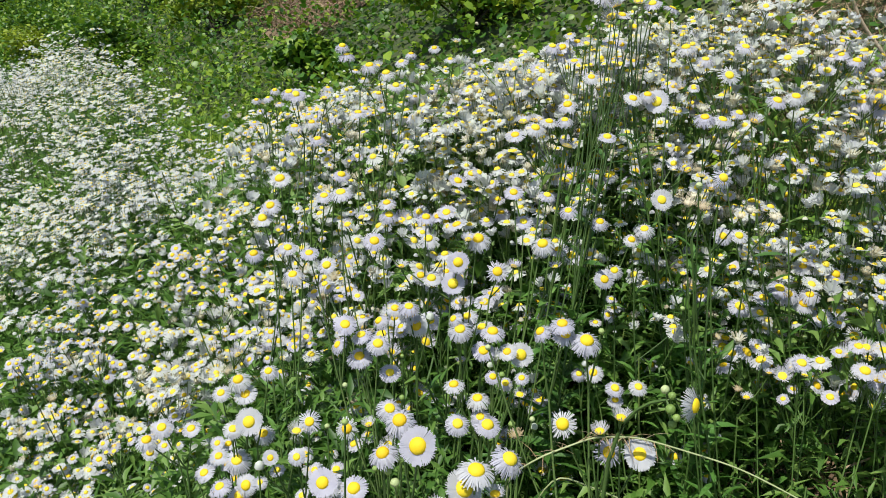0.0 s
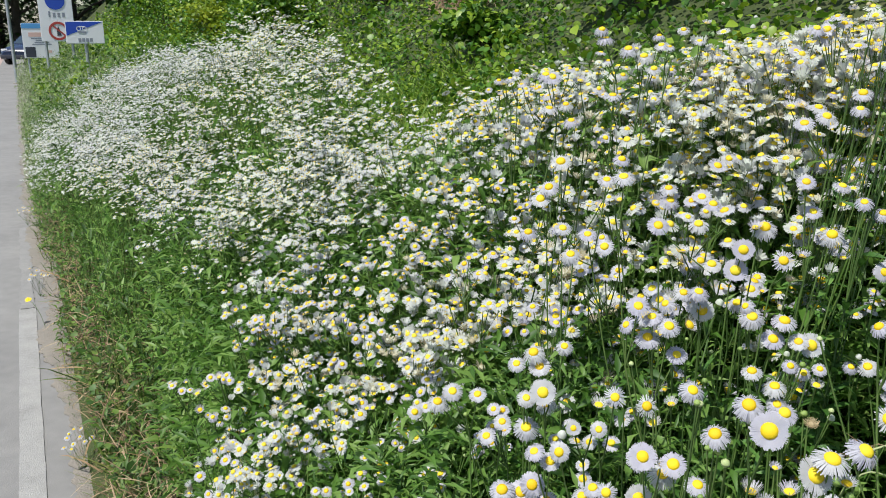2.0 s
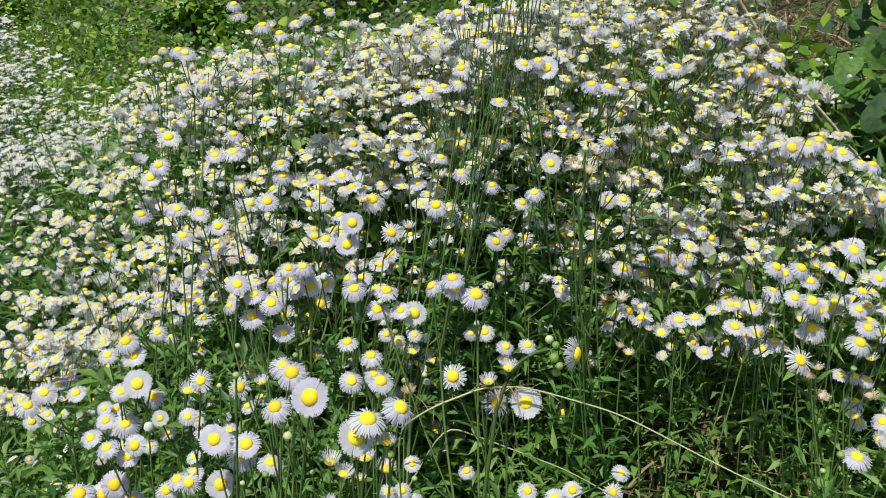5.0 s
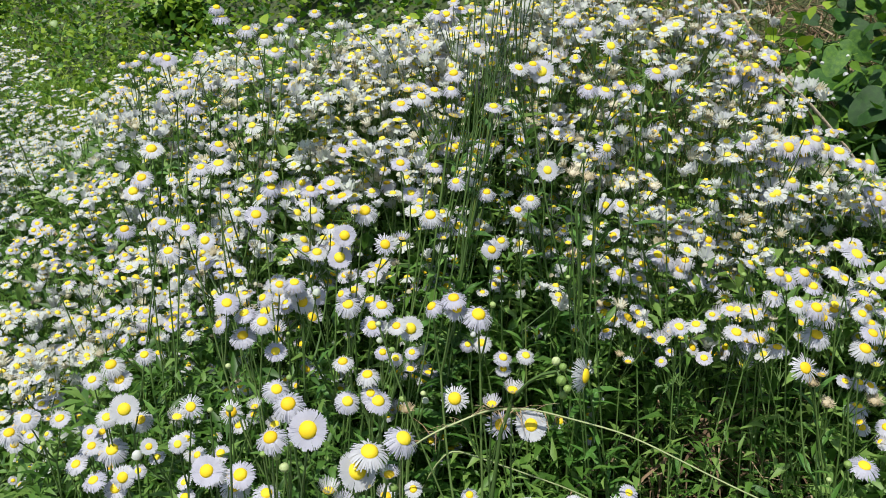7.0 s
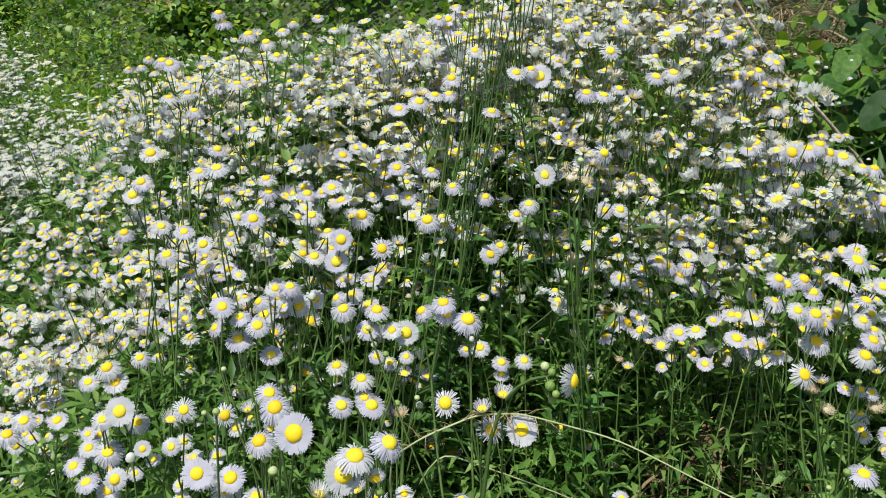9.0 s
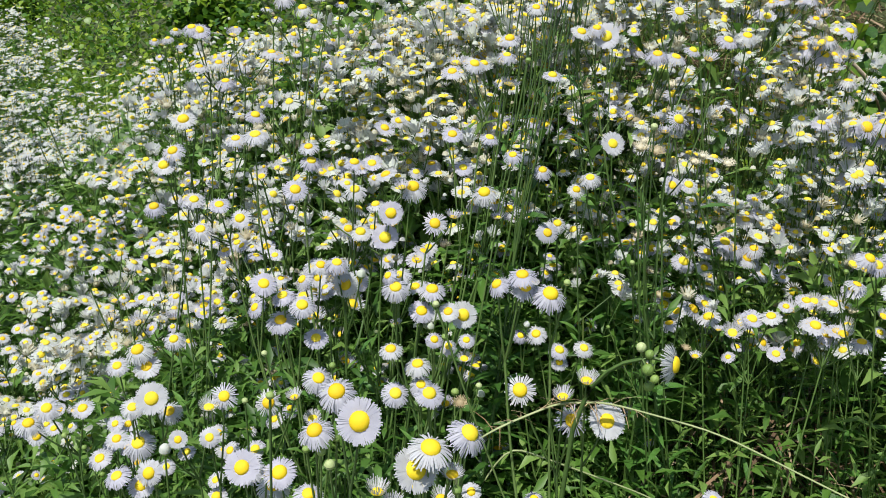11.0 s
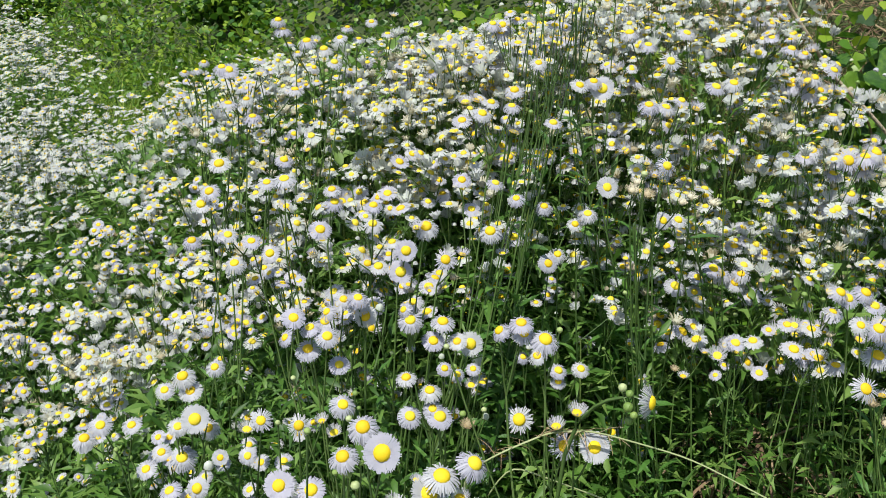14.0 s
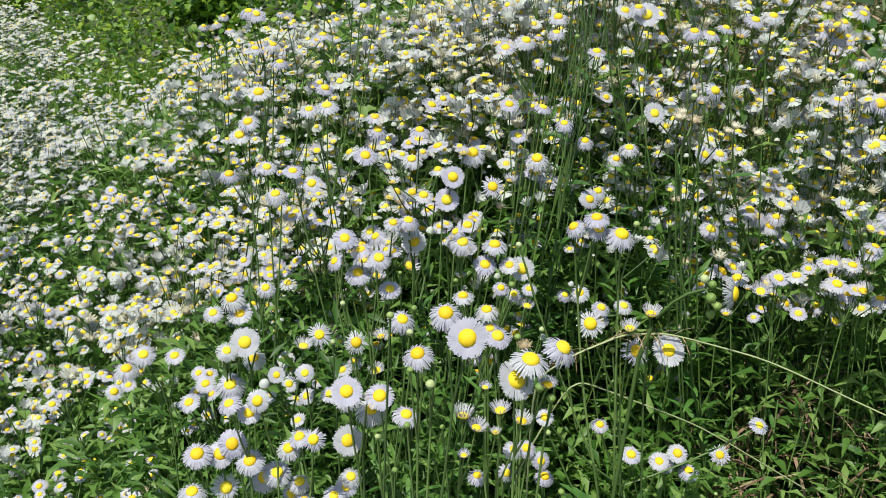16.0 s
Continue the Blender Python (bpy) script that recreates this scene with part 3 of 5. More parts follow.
cluster(0.560, [(0.190, 1.286, 19, "o"), (0.211, 1.286, 14.5, "t"), (0.223, 1.295, 15.5, "t"), (0.218, 1.270, 19, "o"), (0.235, 1.273, 21.5, "f")], TUFT)
cluster(0.800, [(0.335, 1.236, 13.5, "t"), (0.386, 1.206, 14.5, "t"), (0.376, 1.215, 10, "w"), (0.403, 1.231, 13, "t"), (0.346, 1.206, 10, "t")], TUFT)
cluster(0.900, [(0.407, 1.263, 24, "m"), (0.426, 1.258, 19, "m"), (0.430, 1.272, 21.5, "m"), (0.441, 1.285, 22.5, "m"), (0.454, 1.276, 23, "m"), (0.473, 1.265, 24.5, "m"), (0.477, 1.275, 22, "u"), (0.491, 1.251, 26, "m"), (0.507, 1.247, 13.5, "m")], OPEN)
cluster(0.960, [(0.513, 1.288, 24, "m"), (0.528, 1.281, 23.5, "m"), (0.529, 1.255, 9.5, "t"), (0.541, 1.252, 8.5, "t"), (0.552, 1.214, 23.5, "o"), (0.572, 1.201, 19, "t"), (0.567, 1.227, 16.5, "t")], SMALL)
cluster(0.710, [(0.499, 1.240, 26.5, "o"), (0.514, 1.263, 25.5, "u"), (0.503, 1.291, 22, "m"), (0.486, 1.295, 18, "m"), (0.515, 1.280, 22.5, "o"), (0.550, 1.255, 23, "m"), (0.561, 1.265, 21, "m")], OPEN)
cluster(0.740, [(0.484, 1.312, 19.5, "m"), (0.495, 1.305, 20.5, "m"), (0.513, 1.308, 21, "m"), (0.521, 1.297, 20, "m"), (0.554, 1.326, 27.5, "m"), (0.569, 1.272, 18.5, "m"), (0.538, 1.312, 19, "u")], OPEN)
cluster(0.720, [(0.550, 1.218, 16, "m"), (0.563, 1.217, 14.5, "m"), (0.576, 1.212, 16.5, "m"), (0.524, 1.226, 16, "t"), (0.536, 1.197, 17.5, "w"), (0.579, 1.198, 20, "w"), (0.518, 1.218, 15, "w"), (0.570, 1.235, 17.5, "t")], DRY)
cluster(0.660, [(0.531, 1.176, 25.5, "u"), (0.519, 1.176, 7, "b")], OPEN)
cluster(1.000, [(0.554, 1.461, 25.5, "m"), (0.575, 1.470, 24.5, "u"), (0.577, 1.455, 26, "m"), (0.564, 1.468, 19, "u"), (0.605, 1.455, 15, "t"), (0.544, 1.471, 17.5, "t")], OPEN)
cluster(1.000, [(0.605, 1.484, 20.5, "r"), (0.604, 1.429, 25, "u"), (0.608, 1.417, 12.5, "t")], OPEN)
cluster(0.950, [(0.600, 1.387, 30.5, "o"), (0.581, 1.392, 26, "u"), (0.618, 1.392, 29.5, "u"), (0.621, 1.378, 29.5, "u"), (0.642, 1.387, 27, "m"), (0.660, 1.383, 28.5, "m"), (0.629, 1.396, 25.5, "u")], OPEN)
cluster(0.950, [(0.685, 1.372, 21, "u"), (0.700, 1.370, 25, "u"), (0.561, 1.396, 30, "u"), (0.586, 1.373, 23.5, "u"), (0.588, 1.334, 26.5, "m"), (0.550, 1.391, 22, "u"), (0.612, 1.350, 24, "m")], OPEN)
cluster(0.800, [(0.289, 1.469, 22.5, "f"), (0.268, 1.472, 17.5, "m"), (0.281, 1.475, 16.5, "u"), (0.328, 1.457, 19.5, "m"), (0.344, 1.455, 19.5, "u"), (0.371, 1.453, 18, "t"), (0.359, 1.460, 15, "u")], OPEN)
cluster(0.770, [(0.290, 1.392, 20, "f"), (0.337, 1.411, 18, "o"), (0.322, 1.411, 12.5, "t"), (0.331, 1.400, 15, "t"), (0.337, 1.397, 13.5, "t"), (0.313, 1.388, 16, "w"), (0.324, 1.386, 15, "w")], DRY)
cluster(0.790, [(0.324, 1.390, 14.5, "w"), (0.371, 1.379, 13.5, "w"), (0.360, 1.376, 11.5, "w"), (0.393, 1.373, 13.5, "w"), (0.322, 1.316, 13, "w"), (0.318, 1.324, 12, "t")], DRY)
cluster(0.830, [(0.361, 1.350, 19, "f"), (0.376, 1.350, 18, "m"), (0.257, 1.310, 20.5, "f"), (0.268, 1.315, 18, "m"), (0.291, 1.356, 19.5, "m"), (0.281, 1.345, 16, "m"), (0.252, 1.361, 18, "u")], SMALL)
cluster(0.750, [(0.057, 1.359, 20, "m"), (0.125, 1.343, 19.5, "f"), (0.121, 1.324, 21, "f"), (0.141, 1.361, 22.5, "m"), (0.133, 1.361, 15, "t"), (0.157, 1.335, 20.5, "o"), (0.170, 1.340, 16, "t")], OPEN)
cluster(0.760, [(0.194, 1.356, 21, "m"), (0.178, 1.374, 16.5, "m"), (0.169, 1.399, 17, "m"), (0.196, 1.397, 16, "u"), (0.213, 1.385, 15.5, "m"), (0.205, 1.336, 14, "t"), (0.164, 1.318, 12, "w")], SMALL)
cluster(0.760, [(0.103, 1.326, 18.5, "m"), (0.094, 1.328, 15.5, "m"), (0.078, 1.337, 15.5, "t"), (0.099, 1.379, 16.5, "u"), (0.114, 1.347, 15.5, "u"), (0.129, 1.306, 10, "w"), (0.145, 1.305, 10, "t")], SMALL)
cluster(0.775, [(0.027, 1.395, 21.5, "m"), (0.014, 1.333, 18, "m"), (-0.001, 1.343, 18, "m"), (0.013, 1.392, 17, "m"), (-0.015, 1.325, 20, "m"), (0.065, 1.386, 16.5, "u"), (0.067, 1.376, 17.5, "m")], OPEN)
cluster(0.800, [(-0.038, 1.379, 19.5, "m"), (-0.045, 1.368, 20, "m"), (-0.028, 1.403, 20.5, "m"), (-0.024, 1.342, 18, "m"), (-0.056, 1.335, 18, "m"), (-0.030, 1.342, 17, "u"), (0.025, 1.407, 16.5, "u")], OPEN)
cluster(0.800, [(0.216, 1.466, 18, "m"), (0.189, 1.447, 19, "m"), (0.172, 1.441, 19, "m"), (0.213, 1.454, 16, "u"), (0.216, 1.431, 21, "t"), (0.251, 1.439, 17, "m"), (0.234, 1.489, 16, "m")], OPEN)
cluster(1.000, [(-0.053, 1.466, 23.5, "m"), (-0.060, 1.469, 21, "u"), (-0.022, 1.462, 18.5, "t"), (-0.055, 1.432, 21.5, "u"), (-0.037, 1.436, 18.5, "u"), (0.014, 1.447, 22, "u"), (-0.030, 1.419, 21, "u")], OPEN)
cluster(1.000, [(0.003, 1.508, 21, "u"), (0.028, 1.497, 22, "u"), (0.045, 1.489, 21, "u"), (0.056, 1.476, 18.5, "u"), (-0.001, 1.517, 17.5, "u"), (0.036, 1.496, 16, "t"), (0.062, 1.501, 17, "u")], OPEN)
cluster(0.860, [(0.426, 1.472, 21, "m"), (0.411, 1.468, 21, "m"), (0.366, 1.490, 21.5, "o"), (0.344, 1.504, 18, "u"), (0.325, 1.514, 19, "u"), (0.379, 1.515, 18.5, "m"), (0.479, 1.503, 18, "u")], OPEN)
cluster(0.665, [(-0.027, 1.243, 22.5, "f"), (-0.031, 1.261, 19, "m"), (-0.036, 1.272, 19, "m"), (-0.049, 1.262, 15.5, "m"), (-0.012, 1.281, 14.5, "m"), (-0.040, 1.208, 22.5, "m"), (-0.040, 1.236, 16.5, "m")], OPEN)
cluster(0.620, [(-0.001, 1.238, 12, "f"), (0.017, 1.239, 13.5, "f"), (0.016, 1.254, 16, "t"), (0.027, 1.266, 17, "o"), (0.050, 1.255, 17, "o"), (0.066, 1.261, 13, "t"), (-0.009, 1.231, 7.5, "h")], OPEN)
cluster(0.700, [(-0.027, 1.215, 18.5, "m"), (-0.063, 1.196, 17, "m"), (-0.085, 1.217, 17, "m"), (-0.105, 1.222, 19, "m"), (-0.118, 1.211, 19.5, "m"), (-0.077, 1.179, 18.5, "m"), (-0.034, 1.168, 13.5, "m")], SMALL)
cluster(0.580, [(0.166, 1.224, 12.5, "m"), (0.202, 1.217, 12, "m"), (0.307, 1.213, 13.5, "m")], SMALL)
cluster(1.150, [(-0.110, 1.465, 14.5, "u"), (-0.118, 1.456, 14.5, "u"), (-0.102, 1.449, 14.5, "u"), (-0.125, 1.448, 13.5, "t"), (-0.067, 1.435, 14.5, "u"), (-0.041, 1.469, 14.5, "u"), (-0.031, 1.457, 14.5, "u"), (-0.133, 1.453, 13.5, "u")], SMALL)
cluster(1.120, [(0.006, 1.480, 15.5, "u"), (-0.003, 1.490, 15.5, "u"), (0.025, 1.463, 15.5, "u"), (0.065, 1.510, 16.5, "u"), (0.078, 1.497, 16.5, "u"), (0.093, 1.517, 16.5, "u"), (0.112, 1.504, 16.5, "u"), (0.119, 1.524, 15, "t")], SMALL)
cluster(1.200, [(0.047, 1.448, 16.5, "u"), (0.065, 1.456, 16.5, "u"), (0.087, 1.466, 16.5, "u"), (0.104, 1.449, 16.5, "u"), (0.130, 1.464, 16.5, "u"), (0.022, 1.441, 15, "u"), (0.144, 1.485, 18, "u"), (0.159, 1.475, 16.5, "t")], SMALL)


def nodding():
    """A branch arching sideways to one open head, with fat buds behind it."""
    foot = rooted(0.15, 0.60)
    ob = tagged(new("fleabane_plant"), "fleabane branch nodding sideways with one head and fat green buds", "wildflower", "fleabane beside the road")
    ob.location = foot
    b = Build()
    tip = np.array([0.252, 0.525, 1.319])
    b.add(*tube(np.concatenate([curve(foot, (0.19, 0.58, 0.9), (0.216, 0.555, 1.270), 7), curve((0.217, 0.553, 1.276), (0.222, 0.545, 1.312), (0.241, 0.53, 1.320), 6)]) - foot, np.linspace(0.0016, 0.0010, 13), 6))
    b.add(*tube(curve((0.241, 0.530, 1.320), (0.247, 0.528, 1.323), tip, 5) - foot, 0.0008, 5))
    for x, z in ((0.243, 1.324), (0.242, 1.317), (0.245, 1.313), (0.245, 1.306), (0.240, 1.326)):
        q = np.array([x, 0.525 + rng.normal(0, 0.002), z])
        b.add(*tube(curve((0.241, 0.530, 1.320), ((0.241 + x) / 2, 0.528, z + 0.002), q, 4) - foot, 0.0006, 4))
        part("bud", BUDMESH, ob, "round green bud", spin_to((0.6, -0.3, -0.3), x * 99, q - foot, rng.uniform(0.0045, 0.0064)))
    part("stem", b.mesh("stem", [STEM]), ob)
    head = part("flower_head", PETALS[2], ob, "pale lilac-white fringed rays", spin_to((0.85, -0.60, 0.10), 1.0, tip + [0.003, 0, 0] - foot, 0.020))
    part("disc", DISCS[1], head, "yellow domed disc")


nodding()

# the lowest plants at the walker's feet
cluster(0.60, [(-0.049, 1.196, 20, "m"), (-0.017, 1.19, 20, "m"), (-0.028, 1.2, 20, "f"), (-0.036, 1.192, 20, "m"), (-0.054, 1.169, 20, "u"), (-0.034, 1.167, 20, "o"), (-0.01, 1.171, 20, "m"), (-0.001, 1.178, 20, "m")], OPEN)
cluster(0.60, [(0.013, 1.17, 16, "m"), (0.046, 1.171, 16, "m"), (0.043, 1.165, 16, "f"), (0.035, 1.162, 16, "m"), (0.016, 1.16, 16, "u"), (0.007, 1.159, 16, "o")], SMALL)
cluster(0.57, [(0.045, 1.241, 20, "m"), (0.059, 1.236, 20, "m"), (0.045, 1.214, 20, "f")], OPEN)
cluster(0.58, [(-0.015, 1.226, 16, "m"), (-0.026, 1.235, 16, "m"), (-0.009, 1.236, 16, "f"), (0.008, 1.202, 16, "m"), (0.015, 1.209, 16, "u"), (0.024, 1.211, 16, "o")], SMALL)
cluster(0.56, [(0.127, 1.248, 10, "t"), (0.114, 1.23, 17, "t"), (0.122, 1.223, 17, "t"), (0.133, 1.222, 10, "t"), (0.136, 1.235, 17, "t"), (0.148, 1.23, 17, "t"), (0.114, 1.209, 10, "t")], TUFT)
cluster(0.60, [(0.152, 1.19, 14, "m"), (0.162, 1.187, 14, "m"), (0.172, 1.178, 14, "f"), (0.174, 1.169, 14, "m"), (0.129, 1.17, 14, "u"), (0.15, 1.167, 14, "o")], SMALL)
cluster(0.72, [(0.279, 1.11, 19, "m"), (0.302, 1.106, 19, "m"), (0.309, 1.101, 19, "f"), (0.318, 1.112, 19, "m"), (0.329, 1.096, 19, "u"), (0.353, 1.112, 19, "o")], OPEN)

# plants filling the near field
EYE_SPOT = np.array([0.10, 0.11])


def near_field():
    made = 0
    for k in range(6000):
        s, n = rng.uniform(-0.35, 1.45), rng.uniform(0.17, 1.35)
        x, y = xy(s, n)
        d = math.hypot(x - EYE_SPOT[0], y - EYE_SPOT[1])
        if d < 0.62 or d > 1.34 or (x > 0.12 and y < 0.80) or (x > 0.74 and y < 0.86) or not bed_edge(s)[0] < n < bed_edge(s)[1]:
            continue
        if any((x - p[0]) ** 2 + (y - p[1]) ** 2 < p[2] ** 2 for p in SPOTS):
            continue
        SPOTS.append((x, y, 0.064 if d > 0.95 or x > 0.05 else 0.085))
        top = float(top_z(s, n)) + rng.normal(-0.02, 0.045)
        if x > 0.12 and y < 1.12:
            top = max(min(top, 1.54), 1.34 + 0.12 * rng.random())
        if x > 0.36 and y < 1.02:
            top = 1.28 + 0.07 * rng.random()
        if d < 0.8:
            top = min(top, 1.30)
        top = min(top, float(under_edge(x, y)) - 0.02)
        foot = rooted(x + rng.normal(0, 0.06), y + rng.normal(0, 0.06) + 0.02)
        heads, forks = [], []
        for j in range(int(rng.integers(3, 7))):
            a, r = j * 2.4 + rng.random(), rng.uniform(0.02, 0.075)
            drop = 0.24 * rng.random() ** 1.3 if x > 0.12 else abs(rng.normal(0, 0.06))
            mid = np.array([x + r * math.cos(a), y + r * math.sin(a), top - drop])
            if in_hollow(*mid):
                continue
            group = corymb(mid, int(rng.integers(4, 7)), rng.uniform(0.016, 0.034), 0.005)
            heads.append(group), forks.append(np.repeat([mid - [0.2 * r * math.cos(a), 0.2 * r * math.sin(a), rng.uniform(0.03, 0.06)]], len(group), 0))
        if not heads:
            continue
        fleabane(np.concatenate(heads), foot, int(rng.integers(0, 3)), withered=int(rng.random() < 0.25), forks=np.concatenate(forks))
        made += 1
        if made > 112:
            break


near_field()


def right_field():
    """The lower plants at the bed's end, above the leafy hollow."""
    made = 0
    for k in range(3000):
        x, y = rng.uniform(0.50, 1.05), rng.uniform(0.84, 1.22)
        if x > 0.52 + 0.55 * (y - 0.2) or any((x - p[0]) ** 2 + (y - p[1]) ** 2 < 0.047 ** 2 for p in SPOTS):
            continue
        SPOTS.append((x, y, 0.045))
        top = min(1.25 + 0.10 * rng.random() + 0.40 * (y - 0.88), float(under_edge(x, y)))
        heads, forks = [], []
        for j in range(3):
            mid = np.array([x + rng.normal(0, 0.025), y + rng.normal(0, 0.025), top - 0.13 * rng.random()])
            if in_hollow(*mid):
                continue
            group = corymb(mid, int(rng.integers(3, 7)), rng.uniform(0.018, 0.034), 0.005)
            heads.append(group), forks.append(np.repeat([mid - [0, 0, rng.uniform(0.03, 0.06)]], len(group), 0))
        if not heads:
            continue
        fleabane(np.concatenate(heads), rooted(x + rng.normal(0, 0.04), y + 0.04), 2, withered=int(rng.random() < 0.4), forks=np.concatenate(forks))
        made += 1
        if made > 26:
            break


right_field()

# ---- the drift of flowers beyond ----


def far_head(rays, droop, eye=0.155):
    """A flower head of few faces: a notched disc of rays round a raised centre."""
    b = Build()
    a = np.linspace(0, 2 * np.pi, 2 * rays, endpoint=False)
    r = np.where(np.arange(2 * rays) % 2, 0.5, 0.25)
    outer = np.stack([r * np.cos(a), r * np.sin(a), -droop * (r / 0.5) ** 2 + rng.normal(0, 0.02, 2 * rays)], 1)
    v = np.concatenate([[[0, 0, 0.02]], outer])
    i = np.arange(2 * rays)
    b.add(v, np.stack([0 * i, 1 + i, 1 + (i + 1) % (2 * rays)], 1), 0)
    if eye:
        b.add(*dome(eye, 0.75 * eye, 1 + (rays > 9), 5, 0.02), 1)
    return np.concatenate(b.v), np.concatenate(b.f), np.concatenate(b.m)


MID_HEADS = [far_head(11, rng.uniform(0.0, 0.22), 0.06 if k > 2 else 0.12) for k in range(6)]
KNOBS = [(*dome(0.5, 0.55, 2, 6, -0.1), slot) for slot in (0, 0, 2)]
FAR_HEADS = [far_head(5, rng.uniform(0.0, 0.2), 0.085 if k == 0 else 0) for k in range(4)]
STALKS = []
for k in range(5):
    v, f = tube(curve((0, 0, 0), (rng.normal(0, 0.1), rng.normal(0, 0.1), 0.55), (rng.normal(0, 0.12), rng.normal(0, 0.12), 1), 4), [0.0026, 0.0022, 0.0018, 0.0014], 3)
    STALKS.append((v, f, 0))


def sparse(s, n):
    """Leafy gaps in the bed where few flowers stand."""
    return 0.40 * np.exp(-(((s - 1.62) / 0.20) ** 2) - ((n - 0.44) / 0.10) ** 2) + 0.6 * np.exp(-(((s - 1.28) / 0.13) ** 2) - ((n - 0.52) / 0.08) ** 2)


def drift(name, s0, s1, per_metre, heads_each, size, shapes, spread, inner=1.28, outer=99.0, right_only=False, back=False):
    """One stretch of the flower bed: stalks, leaves and clustered heads."""
    count = int((s1 - s0) * 1.1 * per_metre)
    s = rng.uniform(s0, s1, count)
    near_edge, far_edge = bed_edge(s)
    n = near_edge + (far_edge - near_edge) * rng.beta(1.2, 1.1, count)
    x, y = xy(s, n)
    away = np.hypot(x - EYE_SPOT[0], y - EYE_SPOT[1])
    far = (away > inner) & (away < outer) & ((x < 0.1) | (y > 0.84 + 0.1 * (x > 0.55))) & (rng.random(count) < 0.72 + 0.5 * waves(s * 4.0, n * 5.0) - sparse(s, n))
    if right_only:
        far &= x > 0.10
    if back:
        far &= (n > 0.46) & (x > -0.30) & (y > 0.78)
    s, n, x, y = s[far], n[far], x[far], y[far]
    count = len(s)
    z0, z1 = ground_z(s, n), top_z(s, n) + rng.normal(-0.03, 0.045, count)
    right = (x > 0.12) & (y < 1.12)
    z1 = np.where(right, np.minimum(z1, np.where(x > 0.34, 1.20, 1.26) + (0.27 + 0.1 * (y > 1.0)) * rng.random(count) + 0.25 * np.clip(y - 0.84, 0, 1)), z1)
    z1 = np.minimum(z1, under_edge(x, y) - 0.05 * rng.random(count))
    tall = np.maximum(0.25, z1 - z0 - 0.06)
    flowers, green = Build(), Build()
    scale = np.stack([tall * 0.3, tall * 0.3, tall], 1)
    rot = turns(rng.uniform(0, 6.3, count), np.zeros(count))
    for k, (v, f, q) in enumerate(STALKS):
        sel = np.nonzero(np.arange(count) % 5 == k)[0]
        vv = np.einsum("nij,vj->nvi", rot[sel], v * [2, 2, 1]) * scale[sel][:, None] + np.stack([x, y, z0 - 0.02], 1)[sel][:, None]
        green.add(vv.reshape(-1, 3), (f[None] + (np.arange(len(sel)) * len(v))[:, None, None]).reshape(-1, 3), 0)
    m = 14
    t = rng.uniform(0.25, 0.97, (count, m))
    lp = np.stack([np.repeat(x, m) + rng.normal(0, 0.02, count * m), np.repeat(y, m) + rng.normal(0, 0.02, count * m), (z0[:, None] + t * tall[:, None]).ravel()], 1)
    scatter(green, [(v, f, 1) for v, f, _ in SLIM], lp, turns(rng.uniform(0, 6.3, count * m), rng.uniform(-0.1, 0.9, count * m)), rng.uniform(0.03, 0.07, count * m) * (size / 0.017))
    h = heads_each
    knot = rng.integers(0, 4, (count, h))
    kr, ka = spread * np.sqrt(rng.random((count, 4))), rng.uniform(0, 6.3, (count, 4))
    kz = -np.abs(rng.normal(0, 0.045, (count, 4)))
    row = np.arange(count)[:, None]
    r, a = 0.4 * spread * np.sqrt(rng.random((count, h))), rng.uniform(0, 6.3, (count, h))
    ox, oy = (kr * np.cos(ka))[row, knot] + r * np.cos(a), (kr * np.sin(ka))[row, knot] + r * np.sin(a)
    hp = np.stack([x[:, None] + ox, y[:, None] + oy, z1[:, None] + kz[row, knot] + rng.normal(0, 0.006, (count, h))], -1).reshape(-1, 3)
    hp = hp[~in_hollow(hp[:, 0], hp[:, 1], hp[:, 2])]
    nrm = np.stack([rng.normal(-0.08, 0.32, len(hp)), rng.normal(-0.28, 0.3, len(hp)), np.ones(len(hp))], 1)
    scatter(flowers, shapes, hp, facing(nrm, rng.uniform(0, 6.3, len(hp))), size * rng.uniform(0.65, 1.12, len(hp)))
    # a stalk under every head
    thin = (np.array([[-0.024, 0, 0], [0.024, 0, 0], [0, 0, -2.2], [0, -0.024, 0], [0, 0.024, 0]]), np.array([[0, 1, 2], [3, 4, 2]]), 0)
    scatter(green, [thin], hp, turns(rng.uniform(0, 6, len(hp)), rng.normal(0, 0.3, len(hp))), np.full(len(hp), size))
    # small white buds among them
    few = hp[rng.random(len(hp)) < 0.35] + rng.normal(0, 0.014, (1, 3))
    few = few + rng.normal(0, 1, few.shape) * [0.016, 0.016, 0.010]
    scatter(flowers, KNOBS, few, turns(rng.uniform(0, 6, len(few)), rng.normal(0, 0.3, len(few))), size * rng.uniform(0.20, 0.36, len(few)))
    tagged(new(name, flowers.mesh(name, [PETAL_FAR, DISC_FAR, CREAM])), "dense drift of white fleabane flowers along the bank", "wildflowers", kind="stuff")
    tagged(new("fleabane_foliage", green.mesh("fleabane_foliage", [STEM_FAR, LEAF_MIX])), "green stalks and narrow leaves under the white flowers", "foliage", kind="stuff")


